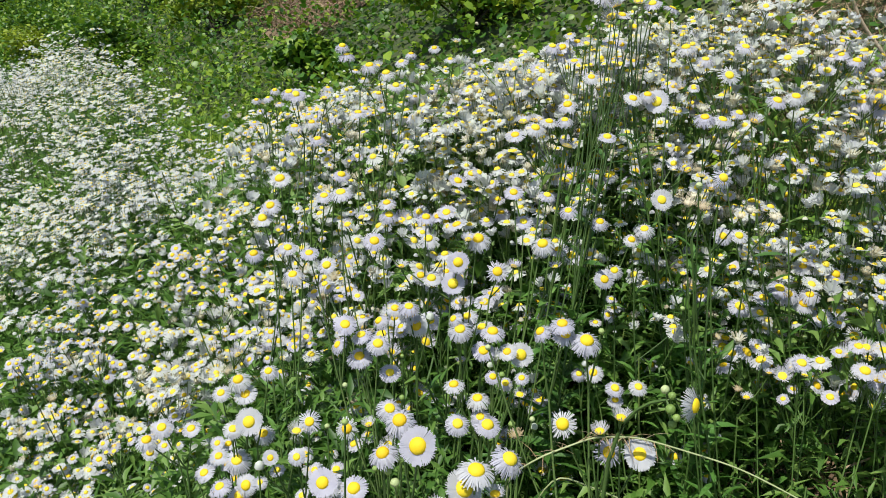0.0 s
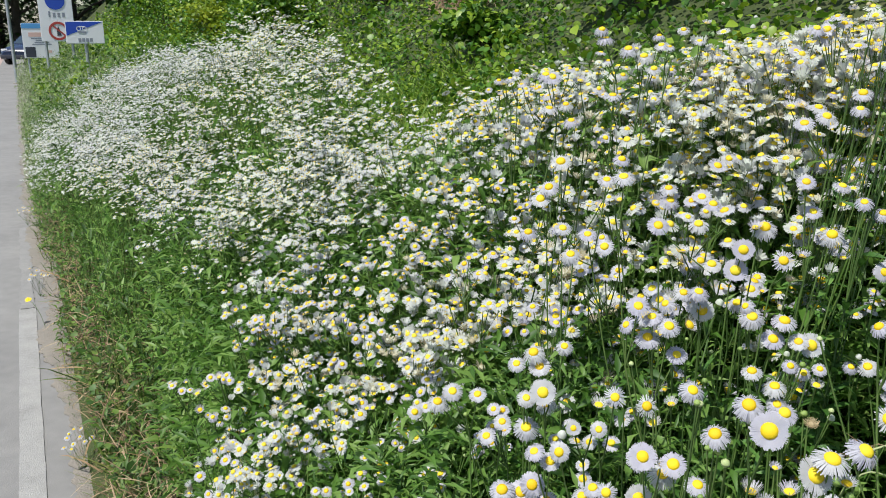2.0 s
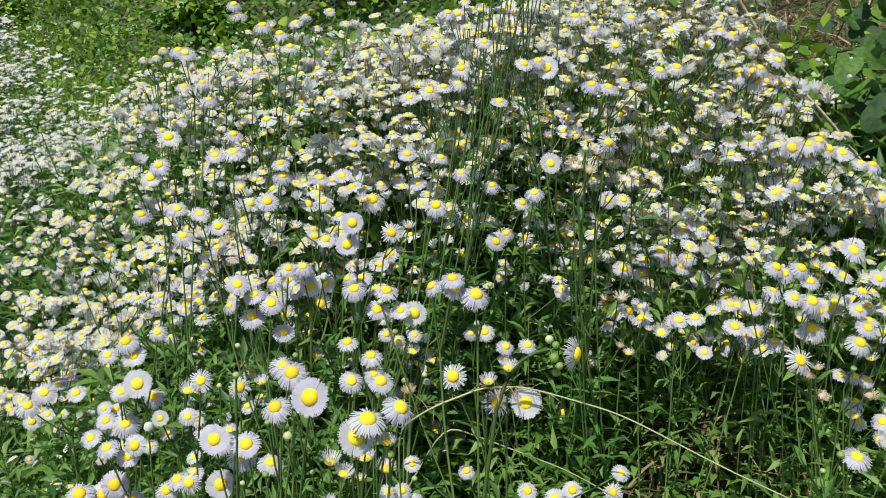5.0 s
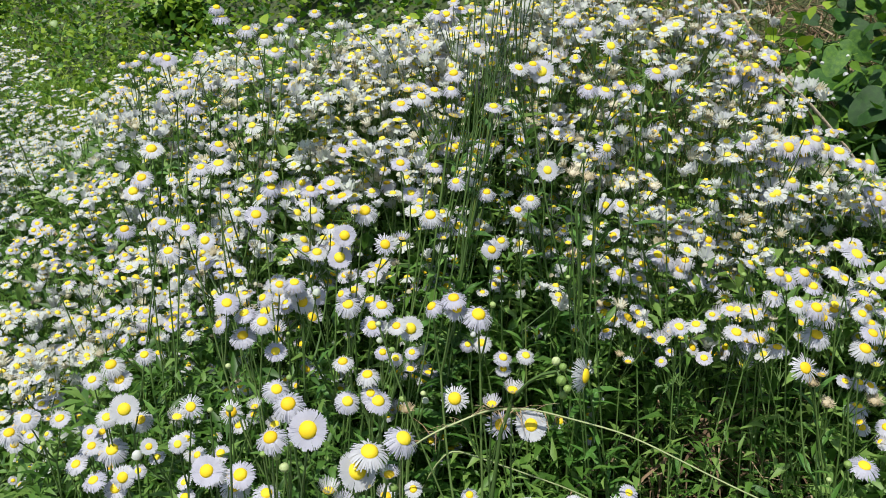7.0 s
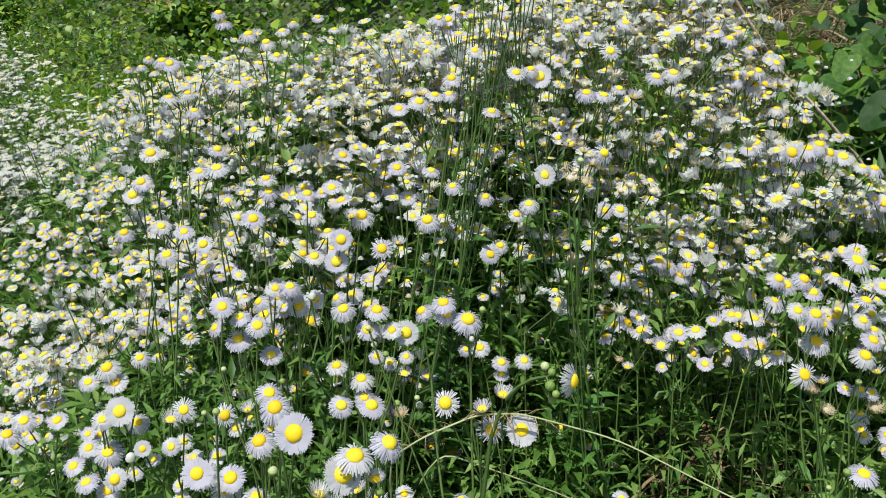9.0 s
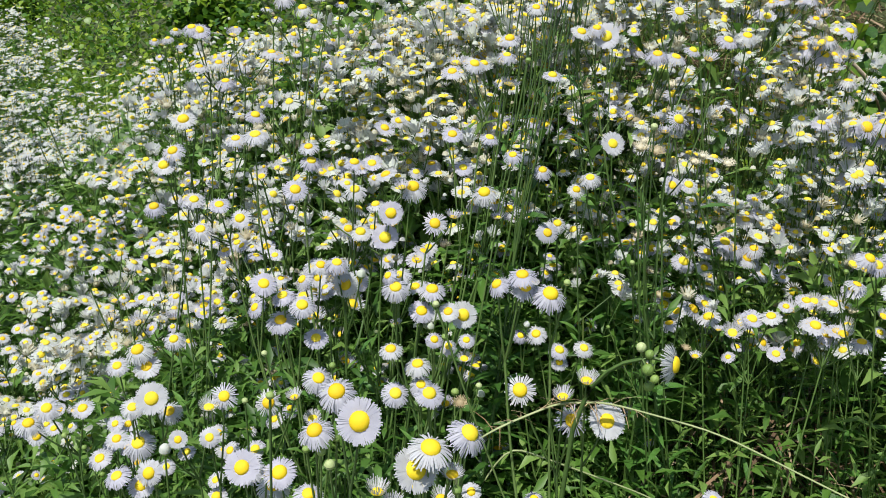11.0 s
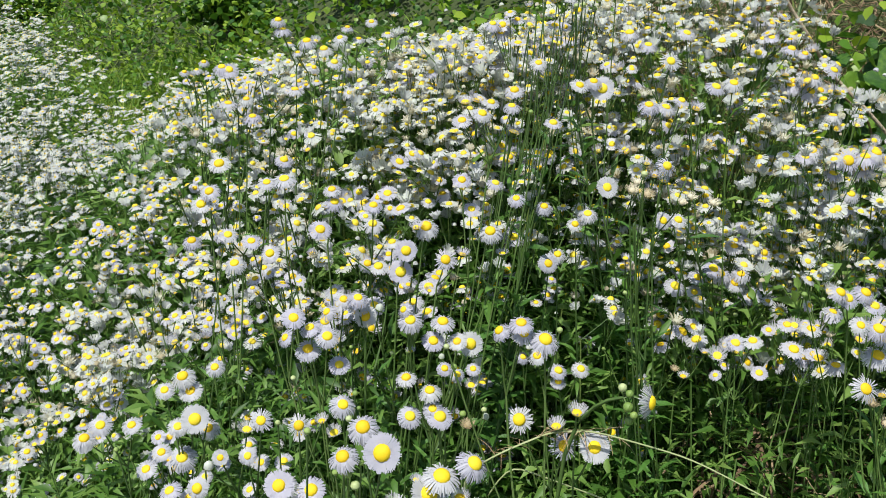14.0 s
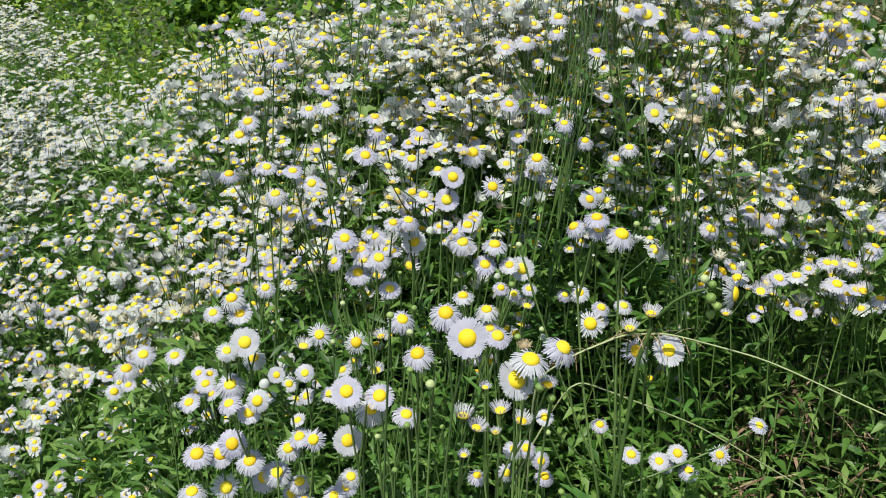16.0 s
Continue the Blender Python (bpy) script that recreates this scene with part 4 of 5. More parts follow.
NEAR_HEADS = []
for k in range(5):
    b = head_shapes(34, 2, 1.0, 0.06 * k, 0.092)
    b.add(*dome(0.2, 0.13, 2, 8, 0.02), 1)
    NEAR_HEADS.append((np.concatenate(b.v), np.concatenate(b.f), np.concatenate(b.m)))
for k in range(2):   # half-open heads, with hardly any yellow
    b = head_shapes(34, 2, 0.85, -0.25 - 0.1 * k, 0.09)
    b.add(*cup(0.2, 0.12, 6), 0)
    NEAR_HEADS.append((np.concatenate(b.v), np.concatenate(b.f), np.concatenate(b.m)))
b = head_shapes(30, 2, 0.85, -0.22, 0.08, 0.2)   # a faded head
b.add(*dome(0.22, 0.18, 2, 8, 0.0), 0), b.add(*cup(0.22, 0.14, 6), 0)
NEAR_HEADS.append((np.concatenate(b.v), np.concatenate(b.f), np.full(sum(len(f) for f in b.f), 2)))
drift("fleabane_drift", -0.7, 1.3, 300, 11, 0.0198, NEAR_HEADS, 0.055, 0.92, 1.8, True)
drift("fleabane_drift", -0.3, 1.1, 240, 12, 0.0198, NEAR_HEADS, 0.06, 0.95, 1.8, True)
drift("fleabane_drift", 0.35, 1.4, 300, 11, 0.0192, NEAR_HEADS, 0.06, 0.72, 1.5, back=True)
drift("fleabane_drift", -0.4, 1.6, 225, 11, 0.0172, NEAR_HEADS, 0.06, 0.84, 1.45)
drift("fleabane_drift", 0.3, 3.4, 270, 17, 0.0182, MID_HEADS, 0.065)
drift("fleabane_drift", 3.4, 7.5, 245, 16, 0.0190, FAR_HEADS, 0.075)
drift("fleabane_drift", 7.5, 18.0, 95, 13, 0.023, FAR_HEADS, 0.10)

# ---- undergrowth, verge and hillside ----


def sprinkle(name, shapes, mats, count, s_range, n_range, low, high, size, label, category, pitch=(0.0, 0.9), power=1.0, keep=None, along=None, mound=0.0, clumps=0.0):
    s = s_range[0] + (s_range[1] - s_range[0]) * rng.random(count) ** power
    n = rng.uniform(*n_range, count) + (along(s) if along else 0)
    if keep is not None:
        ok = keep(s, n)
        s, n = s[ok], n[ok]
    lump = (waves(s * 5.3, n * 9.0 + 1) + waves(s * 11.0 + 3, n * 15.0)) / 2
    if clumps:
        ok = rng.random(len(s)) < 0.55 + clumps * lump
        s, n, lump = s[ok], n[ok], lump[ok]
    x, y = xy(s, n)
    z = np.maximum(ground_z(s, n), 0.0 if along else -9) + rng.uniform(low, high, len(s)) * (1 + mound * waves(s * 1.4, n * 2.3 + 2)) * np.maximum(0.15, 1 + 0.9 * clumps * lump)
    b = Build()
    grow = rng.uniform(size[0], size[1], len(s)) * (1 + np.maximum(0, s - 4) * 0.035)
    scatter(b, shapes, np.stack([x, y, z], 1), turns(rng.uniform(0, 6.3, len(s)), rng.uniform(*pitch, len(s)), rng.normal(0, 0.4, len(s))), grow)
    return tagged(new(name, b.mesh(name, mats)), label, category, kind="stuff")


BLADES = [simple_blade(rng.uniform(0.025, 0.045), rng.uniform(0.1, 0.8)) for _ in range(8)]
BROAD = [round_leaf(rng.uniform(0.75, 1.0), rng.uniform(0.1, 0.6)) for _ in range(8)]


def clear_of_eye(s, n):
    x, y = xy(s, n)
    return np.hypot(x - EYE_SPOT[0], y - EYE_SPOT[1]) > 0.42


def canopy_leaves(count, power, reach):
    """Narrow leaves filling the depth of the flower bed; a low power crowds them under its top."""
    s, n = rng.uniform(-0.6, reach, count), rng.uniform(0.28, 1.5, count)
    x, y = xy(s, n)
    ok = (np.hypot(x - EYE_SPOT[0], y - EYE_SPOT[1]) > 0.46) & (n < bed_edge(s)[1] + rng.normal(0.0, 0.06, count)) & (s > -0.25 + 0.22 * np.sin(7 * n) + rng.normal(0, 0.08, count))
    s, n, x, y = s[ok], n[ok], x[ok], y[ok]
    z0 = ground_z(s, n)
    roof = np.where(x > 0.12, np.minimum(top_z(s, n) - 0.05, 1.08 + 0.40 * np.clip(y - 0.7, 0, 1) + 0.09 * (y > 0.84)), top_z(s, n) - 0.08)
    roof = np.minimum(roof, 1.01 + 0.42 * np.hypot(x - EYE_SPOT[0], y - EYE_SPOT[1]))
    z = z0 + np.maximum(roof - z0, 0.05) * rng.random(len(s)) ** power
    ok = ~((x > 0.47) & (x < 0.72) & (y > 0.93) & (y < 1.27) & (z > 0.93))
    ok &= ~in_hollow(x, y, z) | (rng.random(len(x)) < 0.6)
    ok &= ~((x > 0.36) & (y < 0.95)) | (rng.random(len(x)) < 0.6)
    s, x, y, z = s[ok], x[ok], y[ok], z[ok]
    b = Build()
    scatter(b, SLIM, np.stack([x, y, z], 1), turns(rng.uniform(0, 6.3, len(s)), rng.uniform(-0.2, 0.9, len(s)), rng.normal(0, 0.4, len(s))), rng.uniform(0.022, 0.06, len(s)) * np.clip(np.hypot(x - EYE_SPOT[0], y - EYE_SPOT[1]) - 0.1, 0.4, 1))
    tagged(new("undergrowth", b.mesh("undergrowth", [LEAF_MIX])), "dense narrow green leaves under the flowers", "undergrowth", kind="stuff")


canopy_leaves(90000, 0.7, 2.4)
canopy_leaves(60000, 0.2, 1.5)
canopy_leaves(26000, 0.3, 0.75)
sprinkle("meadow_grass", BLADES, [GRASS], 2600, (-1.0, 3.5), (0.16, 1.6), -0.01, 0.05, (0.12, 0.32), "fine green grass among the wildflowers", "grass", (0.7, 1.5), keep=clear_of_eye)
sprinkle("verge_grass", BLADES, [GRASS], 4200, (0.2, 16), (0.03, 0.45), -0.01, 0.02, (0.05, 0.15), "short green grass at the road's edge", "grass", (0.2, 1.3), 1.8, along=road_edge)
sprinkle("verge_weeds", SLIM, [VERGE], 17000, (0.2, 16), (0.05, 0.5), 0.0, 0.17, (0.03, 0.08), "low green weeds at the road's edge", "weeds", (-0.2, 1.0), 1.8, along=road_edge, mound=0.8, clumps=0.8)
sprinkle("verge_weeds", BROAD, [VERGE], 7000, (0.2, 12), (0.05, 0.5), 0.0, 0.22, (0.012, 0.04), "low broad-leaved weeds at the road's edge", "weeds", (-0.3, 0.8), 1.6, along=road_edge, mound=0.8)
sprinkle("dry_grass", BLADES, [LITTER], 5000, (0.3, 7), (0.03, 0.36), 0.0, 0.06, (0.02, 0.065), "dry brown litter at the road's edge", "grass", (-0.2, 0.6), 1.4, along=road_edge)
sprinkle("verge_grass", BLADES, [GRASS], 2200, (0.1, 4.0), (-0.01, 0.16), 0.0, 0.02, (0.02, 0.06), "trodden short grass where the verge meets the asphalt", "grass", (0.0, 1.1), 1.3, along=road_edge)
sprinkle("dry_grass", BLADES, [LITTER], 3600, (0.1, 4.5), (-0.01, 0.42), 0.01, 0.12, (0.015, 0.05), "short dry brown litter on the verge", "grass", (-0.2, 0.6), 1.2, along=road_edge)
sprinkle("verge_weeds", SLIM, [VERGE], 20000, (1.6, 11), (0.16, 0.52), 0.0, 0.52, (0.03, 0.075), "leafy green weeds between the road and the flowers", "weeds", (-0.2, 1.0), 1.6, along=road_edge, mound=0.6, clumps=0.9)
sprinkle("dry_grass", BLADES, [LITTER], 5000, (1.0, 7), (0.05, 0.5), 0.05, 0.32, (0.04, 0.12), "dead brown stalks among the weeds at the road's edge", "grass", (-0.2, 1.0), 1.5, along=road_edge)
sprinkle("roadside_weeds", SLIM, [PALE_WEED], 24000, (8.5, 30), (0.0, 1.5), 0.0, 0.55, (0.025, 0.055), "pale bushy weeds around the sign posts", "weeds", (-0.2, 1.3), 1.1, along=road_edge, mound=0.7)
sprinkle("roadside_weeds", BROAD, [VINE], 14000, (9, 34), (0.3, 2.6), 0.0, 0.45, (0.03, 0.07), "dark leafy weeds around the sign posts", "weeds", (-1.2, 0.9), 1.1, along=road_edge, mound=0.8)
sprinkle("dry_grass", BLADES, [STRAW], 1800, (-0.8, 6), (0.12, 1.7), 0.0, 0.06, (0.10, 0.30), "dry straw-coloured grass on the bank", "grass", (-0.1, 0.9))
sprinkle("hill_grass", BLADES, [MEADOW], 15000, (-5, 12), (1.0, 3.2), -0.02, 0.05, (0.12, 0.32), "yellow-green grass at the foot of the hillside", "grass", (0.1, 1.2), 1.3)
sprinkle("hill_grass", BLADES, [MEADOW], 16000, (0.3, 6), (1.1, 2.9), -0.02, 0.08, (0.10, 0.28), "yellow-green grass behind the flower bed", "grass", (0.0, 1.2))
sprinkle("hill_vines", BROAD, [VINE], 46000, (-1.5, 45), (2.5, 8.5), 0.0, 0.60, (0.03, 0.062), "broad-leaved green vines covering the hillside", "vines", (-0.8, 0.6), 1.5, clumps=0.5, keep=lambda s, n: (((s - 7.2) / 0.85) ** 2 + ((n - 4.15) / 0.6) ** 2 > 1) & ((s > 2.2) | (s < 0.5) | (n > 4.2)))

sprinkle("hill_vines", BROAD, [VINE], 54000, (0.4, 26), (1.7, 5.2), 0.0, 0.60, (0.022, 0.05), "tangled vines and creepers on the foot of the hillside", "vines", (-1.3, 0.9), 1.7, keep=lambda s, n: (((s - 7.2) / 0.85) ** 2 + ((n - 4.15) / 0.6) ** 2 > 1) & ((s > 2.3) | (n < 2.3)) & (n > 1.75 + 0.35 * np.sin(1.9 * s)), mound=0.9)


def litter(x0, x1, y0, y1, z0, z1, count):
    """Dead matted grass in a hollow of the flower bed."""
    b = Build()
    p = np.stack([rng.uniform(x0, x1, count), rng.uniform(y0, y1, count), rng.uniform(z0, z1, count)], 1)
    scatter(b, BLADES, p, turns(rng.uniform(0, 6.3, count), rng.normal(-0.1, 0.35, count)), rng.uniform(0.04, 0.11, count))
    tagged(new("dead_grass", b.mesh("dead_grass", [LITTER])), "matted dead brown grass in a hollow among the plants", "dead grass", kind="stuff")


litter(0.46, 0.74, 0.90, 1.24, 0.84, 1.06, 600)
litter(0.46, 0.53, 0.86, 0.95, 1.05, 1.10, 40)
litter(0.38, 0.60, 0.70, 0.92, 0.96, 1.07, 130)


def shrub(s0, n0, wide, tall, mat, label):
    """A low shrub on the hillside: a few limbs and a mound of leaves with gaps."""
    x, y = xy(s0, n0)
    base = np.array([x, y, float(ground_z(s0, n0)) - 0.05])
    ob = tagged(new("hillside_shrub"), label, "shrub", "shrubs on the hillside")
    ob.location = base
    leaves = Build()
    for k in range(11):
        a, r = k * 2.4 + rng.random(), wide * math.sqrt((k + 0.5) / 11) * 0.8
        end = np.array([r * math.cos(a), r * math.sin(a), tall * rng.uniform(0.55, 1.0) * (1 - 0.4 * (r / wide) ** 2)])
        limb = Build()
        limb.add(*tube(curve((0, 0, 0), end * [0.3, 0.3, 0.7], end, 5), np.linspace(0.012, 0.004, 5), 5))
        part("limb", limb.mesh("limb", [BARK]), ob, "thin brown limb")
        m = 150
        v = rng.normal(0, 1, (m, 3))
        v *= (rng.random(m) ** 0.4 / np.linalg.norm(v, axis=1))[:, None] * wide * 0.42
        scatter(leaves, BROAD, end + v * [1, 1, 0.7], turns(rng.uniform(0, 6.3, m), rng.uniform(-1.1, 0.8, m), rng.normal(0, 0.4, m)), rng.uniform(0.032, 0.06, m) * (1 + 0.04 * s0))
    part("crown", leaves.mesh("crown", [mat]), ob)


for s0, n0, wide, tall, mat in ((4.3, 3.6, 0.45, 0.5, YOUNG), (5.6, 3.2, 0.35, 0.4, VINE), (6.2, 5.0, 0.6, 0.7, VINE), (3.4, 4.1, 0.4, 0.5, VINE), (8.8, 3.7, 0.6, 0.6, YOUNG), (10.5, 3.0, 0.6, 0.8, VINE), (12.5, 4.2, 0.8, 1.0, VINE), (14.5, 3.0, 0.7, 0.8, YOUNG), (17.0, 3.4, 0.9, 1.1, VINE), (21.0, 3.2, 1.0, 1.3, VINE), (2.7, 3.0, 0.28, 0.3, YOUNG)):
    shrub(s0, n0, wide, tall, mat, "yellow-green young shrub on the hillside" if mat is YOUNG else "dark green leafy shrub on the hillside")

# a bare brown patch on the hillside
ps, pn = np.meshgrid(np.linspace(-1, 1, 15), np.linspace(-1, 1, 11), indexing="ij")
sc, nc = 7.2 + 0.8 * ps * np.sqrt(1 - 0.4 * pn ** 2), 4.15 + 0.55 * pn * np.sqrt(1 - 0.4 * ps ** 2)
px, py = xy(sc, nc)
b = Build()
b.add(np.stack([px, py, ground_z(sc, nc) + 0.10 * np.clip(1.2 - ps ** 2 - pn ** 2, -1, 1)], -1).reshape(-1, 3), strip(15, 11)[:, ::-1])
tagged(new("bare_patch", b.mesh("bare_patch", [DRY_SOIL])), "bare brown dry soil on the green hillside", "soil", kind="structure")
sprinkle("dry_grass", BLADES, [LITTER], 2600, (6.4, 8.0), (3.65, 4.7), 0.05, 0.15, (0.10, 0.25), "dry straw-coloured grass on the bare patch", "grass", (-0.2, 0.8))
sprinkle("dry_grass", BLADES, [LITTER], 14000, (0.3, 2.3), (2.3, 4.2), 0.0, 0.14, (0.05, 0.17), "dry brown grass on the slope behind the flowers", "grass", (-0.2, 0.9))

sprinkle("slope_grass", BLADES, [GRASS], 8000, (-1.2, 2.3), (1.4, 3.3), -0.01, 0.16, (0.10, 0.30), "tangled green grass on the slope behind the flowers", "grass", (-0.1, 1.2))
sprinkle("slope_weeds", BROAD, [VINE], 3500, (-1.2, 2.3), (1.5, 2.9), 0.0, 0.18, (0.02, 0.06), "low green weeds on the slope behind the flowers", "weeds", (-0.6, 0.6))

# ---- broad-leaved vine, dry stalks ----


def lobed_leaf(width, length):
    """A heart-shaped, shallowly lobed leaf with a folded midrib."""
    a = np.linspace(-np.pi, np.pi, 23)
    r = 0.5 * (1 + 0.18 * np.cos(a) + 0.10 * np.cos(3 * a)) * np.where(np.abs(a) > 2.7, 0.75, 1)
    px, py = width * r * np.sin(a), length * (r * np.cos(a) + 0.42)
    rim = np.stack([px, py, 0.22 * np.abs(px) - 0.5 * py ** 2 / length * 0.5 + 0.03 * width * np.sin(5 * a)], 1)
    mid = np.stack([0 * px, 0.55 * py + 0.1 * length, -0.1 * py ** 2 / length], 1)
    b = Build()
    b.add(np.stack([rim, 0.5 * (rim + mid), mid], 0).reshape(-1, 3), strip(3, 23))
    return b.mesh("leaf", [VINE_NEAR])


VINE_LEAVES = [lobed_leaf(1.0, 1.05), lobed_leaf(0.85, 1.1), lobed_leaf(1.1, 1.0)]


def vine(x, y, leaves, height, spread, label):
    base = rooted(x, y)
    plant = tagged(new("broad_leaved_vine"), label, "vine", "vines on the bank")
    plant.location = base
    for k in range(5):
        a = k * 1.26 + rng.random()
        end = np.array([spread * 0.8 * np.cos(a), spread * 0.8 * np.sin(a), height * rng.uniform(0.6, 1.0)])
        b = Build()
        b.add(*tube(curve((0, 0, 0), end * [0.3, 0.3, 0.7], end, 7), np.linspace(0.005, 0.002, 7), 5))
        part("stem", b.mesh("stem", [STEM]), plant)
    for k in range(leaves):
        r, a, h = spread * math.sqrt(rng.random()), rng.uniform(0, 6.3), height * rng.uniform(0.15, 1.05)
        m = Matrix.Translation((r * math.cos(a), r * math.sin(a), h)) @ Euler((rng.uniform(-0.1, 1.15), rng.normal(0, 0.55), 0)).to_matrix().to_4x4() @ Matrix.Rotation(rng.uniform(0, 6.3), 4, "Z")
        part("leaf", VINE_LEAVES[k % 3], plant, at=m @ Matrix.Scale(rng.uniform(0.04, 0.088), 4))


LUSH = "lush vine with broad heart-shaped green leaves on the bank"
vine(1.38, 2.12, 75, 0.62, 0.17, LUSH)
vine(1.58, 2.22, 80, 0.72, 0.19, LUSH)
vine(1.78, 2.30, 70, 0.80, 0.22, LUSH)
vine(1.22, 1.98, 75, 0.60, 0.16, LUSH)
vine(1.40, 1.86, 70, 0.52, 0.16, LUSH)
vine(1.62, 1.98, 75, 0.66, 0.18, LUSH)
vine(1.50, 1.92, 45, 0.42, 0.17, "low vine with broad green leaves on the bank")
vine(0.74, 1.38, 7, 0.26, 0.07, "pale broad-leaved weed in a hollow of the flower bed")
vine(0.52, 1.16, 5, 0.20, 0.06, "pale broad-leaved weed in a hollow of the flower bed")



def stalk(points, r0, r1, mat, label, hairs=0):
    """A bent dry or green grass stalk, with a ragged seed head where it has one."""
    p = np.array(points)
    t = np.linspace(0, len(p) - 1, 8 * (len(p) - 1) + 1)
    q = np.stack([np.interp(t, np.arange(len(p)), p[:, k]) for k in range(3)], 1)
    for _ in range(4):
        q[1:-1] = 0.25 * q[:-2] + 0.5 * q[1:-1] + 0.25 * q[2:]
    thing = tagged(new("grass_stalk"), label, "grass stalk")
    thing.location = q[0]
    b = Build()
    b.add(*tube(q - q[0], np.linspace(r0, r1, len(q)), 6))
    part("stem", b.mesh("stem", [mat]), thing)
    if hairs:
        b = Build()
        at = q[rng.integers(len(q) // 3, 2 * len(q) // 3, hairs)] - q[0]
        scatter(b, BLADES, at, turns(rng.uniform(0, 6.3, hairs), rng.uniform(-0.5, 0.9, hairs)), rng.uniform(0.008, 0.02, hairs))
        part("seed_head", b.mesh("seed_head", [STRAW]), thing, "ragged pale seed head")


stalk([(0.19, 0.68, 0.6), (0.165, 0.61, 1.13), (0.155, 0.56, 1.255), (0.176, 0.55, 1.275), (0.208, 0.56, 1.283), (0.235, 0.56, 1.283), (0.293, 0.55, 1.269), (0.354, 0.52, 1.245), (0.46, 0.50, 1.20)], 0.0007, 0.0005, PALE_STALK, "thin straw-coloured grass stalk arching among the flowers", 50)
stalk([(0.12, 0.62, 0.5), (0.15, 0.61, 1.15), (0.189, 0.6, 1.238), (0.228, 0.6, 1.222), (0.28, 0.6, 1.2), (0.36, 0.6, 1.15)], 0.0007, 0.0005, PALE_STALK, "thin green grass stalk arching among the flowers")
stalk([(1.15, 1.38, 0.68), (1.05, 1.33, 1.08), (0.924, 1.3, 1.314), (0.837, 1.3, 1.397), (0.757, 1.3, 1.463), (0.698, 1.25, 1.507), (0.654, 1.25, 1.559), (0.60, 1.23, 1.66)], 0.0032, 0.0022, DRY_STALK, "bent pale brown dry stalk leaning over the flowers", 20)
stalk([(1.02, 1.5, 0.7), (0.93, 1.42, 1.28), (0.85, 1.32, 1.385), (0.74, 1.27, 1.45), (0.66, 1.25, 1.475)], 0.0022, 0.0014, STRAW, "bent brown dry stalk among the flowers")


# small plants leaning out over the asphalt
for x, y, tall, lean in ((-1.72, 2.42, 0.14, 0.08), (-2.84, 3.78, 0.28, 0.12), (-4.1, 5.3, 0.26, 0.12)):
    c = np.array([x - lean * N[0], y - lean * N[1], tall])
    fleabane(corymb(c, 10, 0.06), rooted(x + 0.05, y + 0.04), 2, "small white fleabane leaning over the road's edge", sizes=np.full(10, 0.021))


def yellow_flower():
    """A single yellow composite flower at the road's edge."""
    foot = rooted(-2.85, 3.62)
    ob = tagged(new("yellow_wildflower"), "single yellow wildflower leaning from the road's edge", "wildflower")
    ob.location = foot
    tip = np.array([-2.95, 3.63, 0.15])
    b = Build()
    b.add(*tube(curve(foot, (-2.87, 3.62, 0.12), tip, 6) - foot, 0.0012, 5))
    part("stem", b.mesh("stem", [STEM]), ob)
    b = head_shapes(26, 3, 1.0, 0.05, 0.11)
    b.add(*dome(0.2, 0.12, 3, 10), 0)
    part("flower_head", b.mesh("flower_head", [DISC]), ob, "bright yellow rays", spin_to((0.1, -0.5, 1), 0, tip - foot, 0.035))


yellow_flower()

# ---- signs, post and car by the road ----


def disc_mesh(r, thick, mat, name, sides=28):
    def fill(bm):
        bmesh.ops.create_cone(bm, cap_ends=True, segments=sides, radius1=r, radius2=r, depth=thick, matrix=Matrix.Rotation(math.pi / 2, 4, "X"))
    return solid(fill, [mat], name)


def ring_mesh(r0, r1, thick, mat, name):
    b = Build()
    a = np.linspace(0, 2 * np.pi, 29)
    v = [np.stack([r * np.cos(a), y + 0 * a, r * np.sin(a)], 1) for r, y in ((r0, 0), (r0, -thick), (r1, -thick), (r1, 0))]
    b.add(np.stack(v).reshape(-1, 3), strip(4, 29)[:, ::-1])
    return b.mesh(name, [mat], smooth=False)


def plate(points, thick, mat, name):
    """A flat plate from its outline in x and z, facing -y."""
    def fill(bm):
        f = bm.faces.new([bm.verts.new((x, 0, z)) for x, z in points])
        moved = bmesh.ops.extrude_face_region(bm, geom=[f])["geom"]
        bmesh.ops.translate(bm, verts=[g for g in moved if isinstance(g, bmesh.types.BMVert)], vec=(0, -thick, 0))
        bmesh.ops.recalc_face_normals(bm, faces=bm.faces)
    return solid(fill, [mat], name)


def stand(name, x, y, label, category):
    ob = tagged(new(name), label, category)
    s, n = sn(x, y)
    z = float(ground_z(s, n)) if n > 0.1 else 0.0
    ob.matrix_basis = pose(x, y, z - 0.03, 0, 0, math.degrees(math.atan2(-x, y)))
    return ob, z - 0.03


def bars(parent, rows, x0, x1, z0, z1, mat, y):
    """Unreadable lines of print as plain bars."""
    for k in range(rows):
        z = z1 - (k + 0.5) * (z1 - z0) / rows
        part("text_bar", box((x1 - x0) * (0.75 + 0.25 * math.cos(2.3 * k)), 0.003, 0.5 * (z1 - z0) / rows, mat, "text_bar", 0, ((x0 + x1) / 2, y, z)), parent)


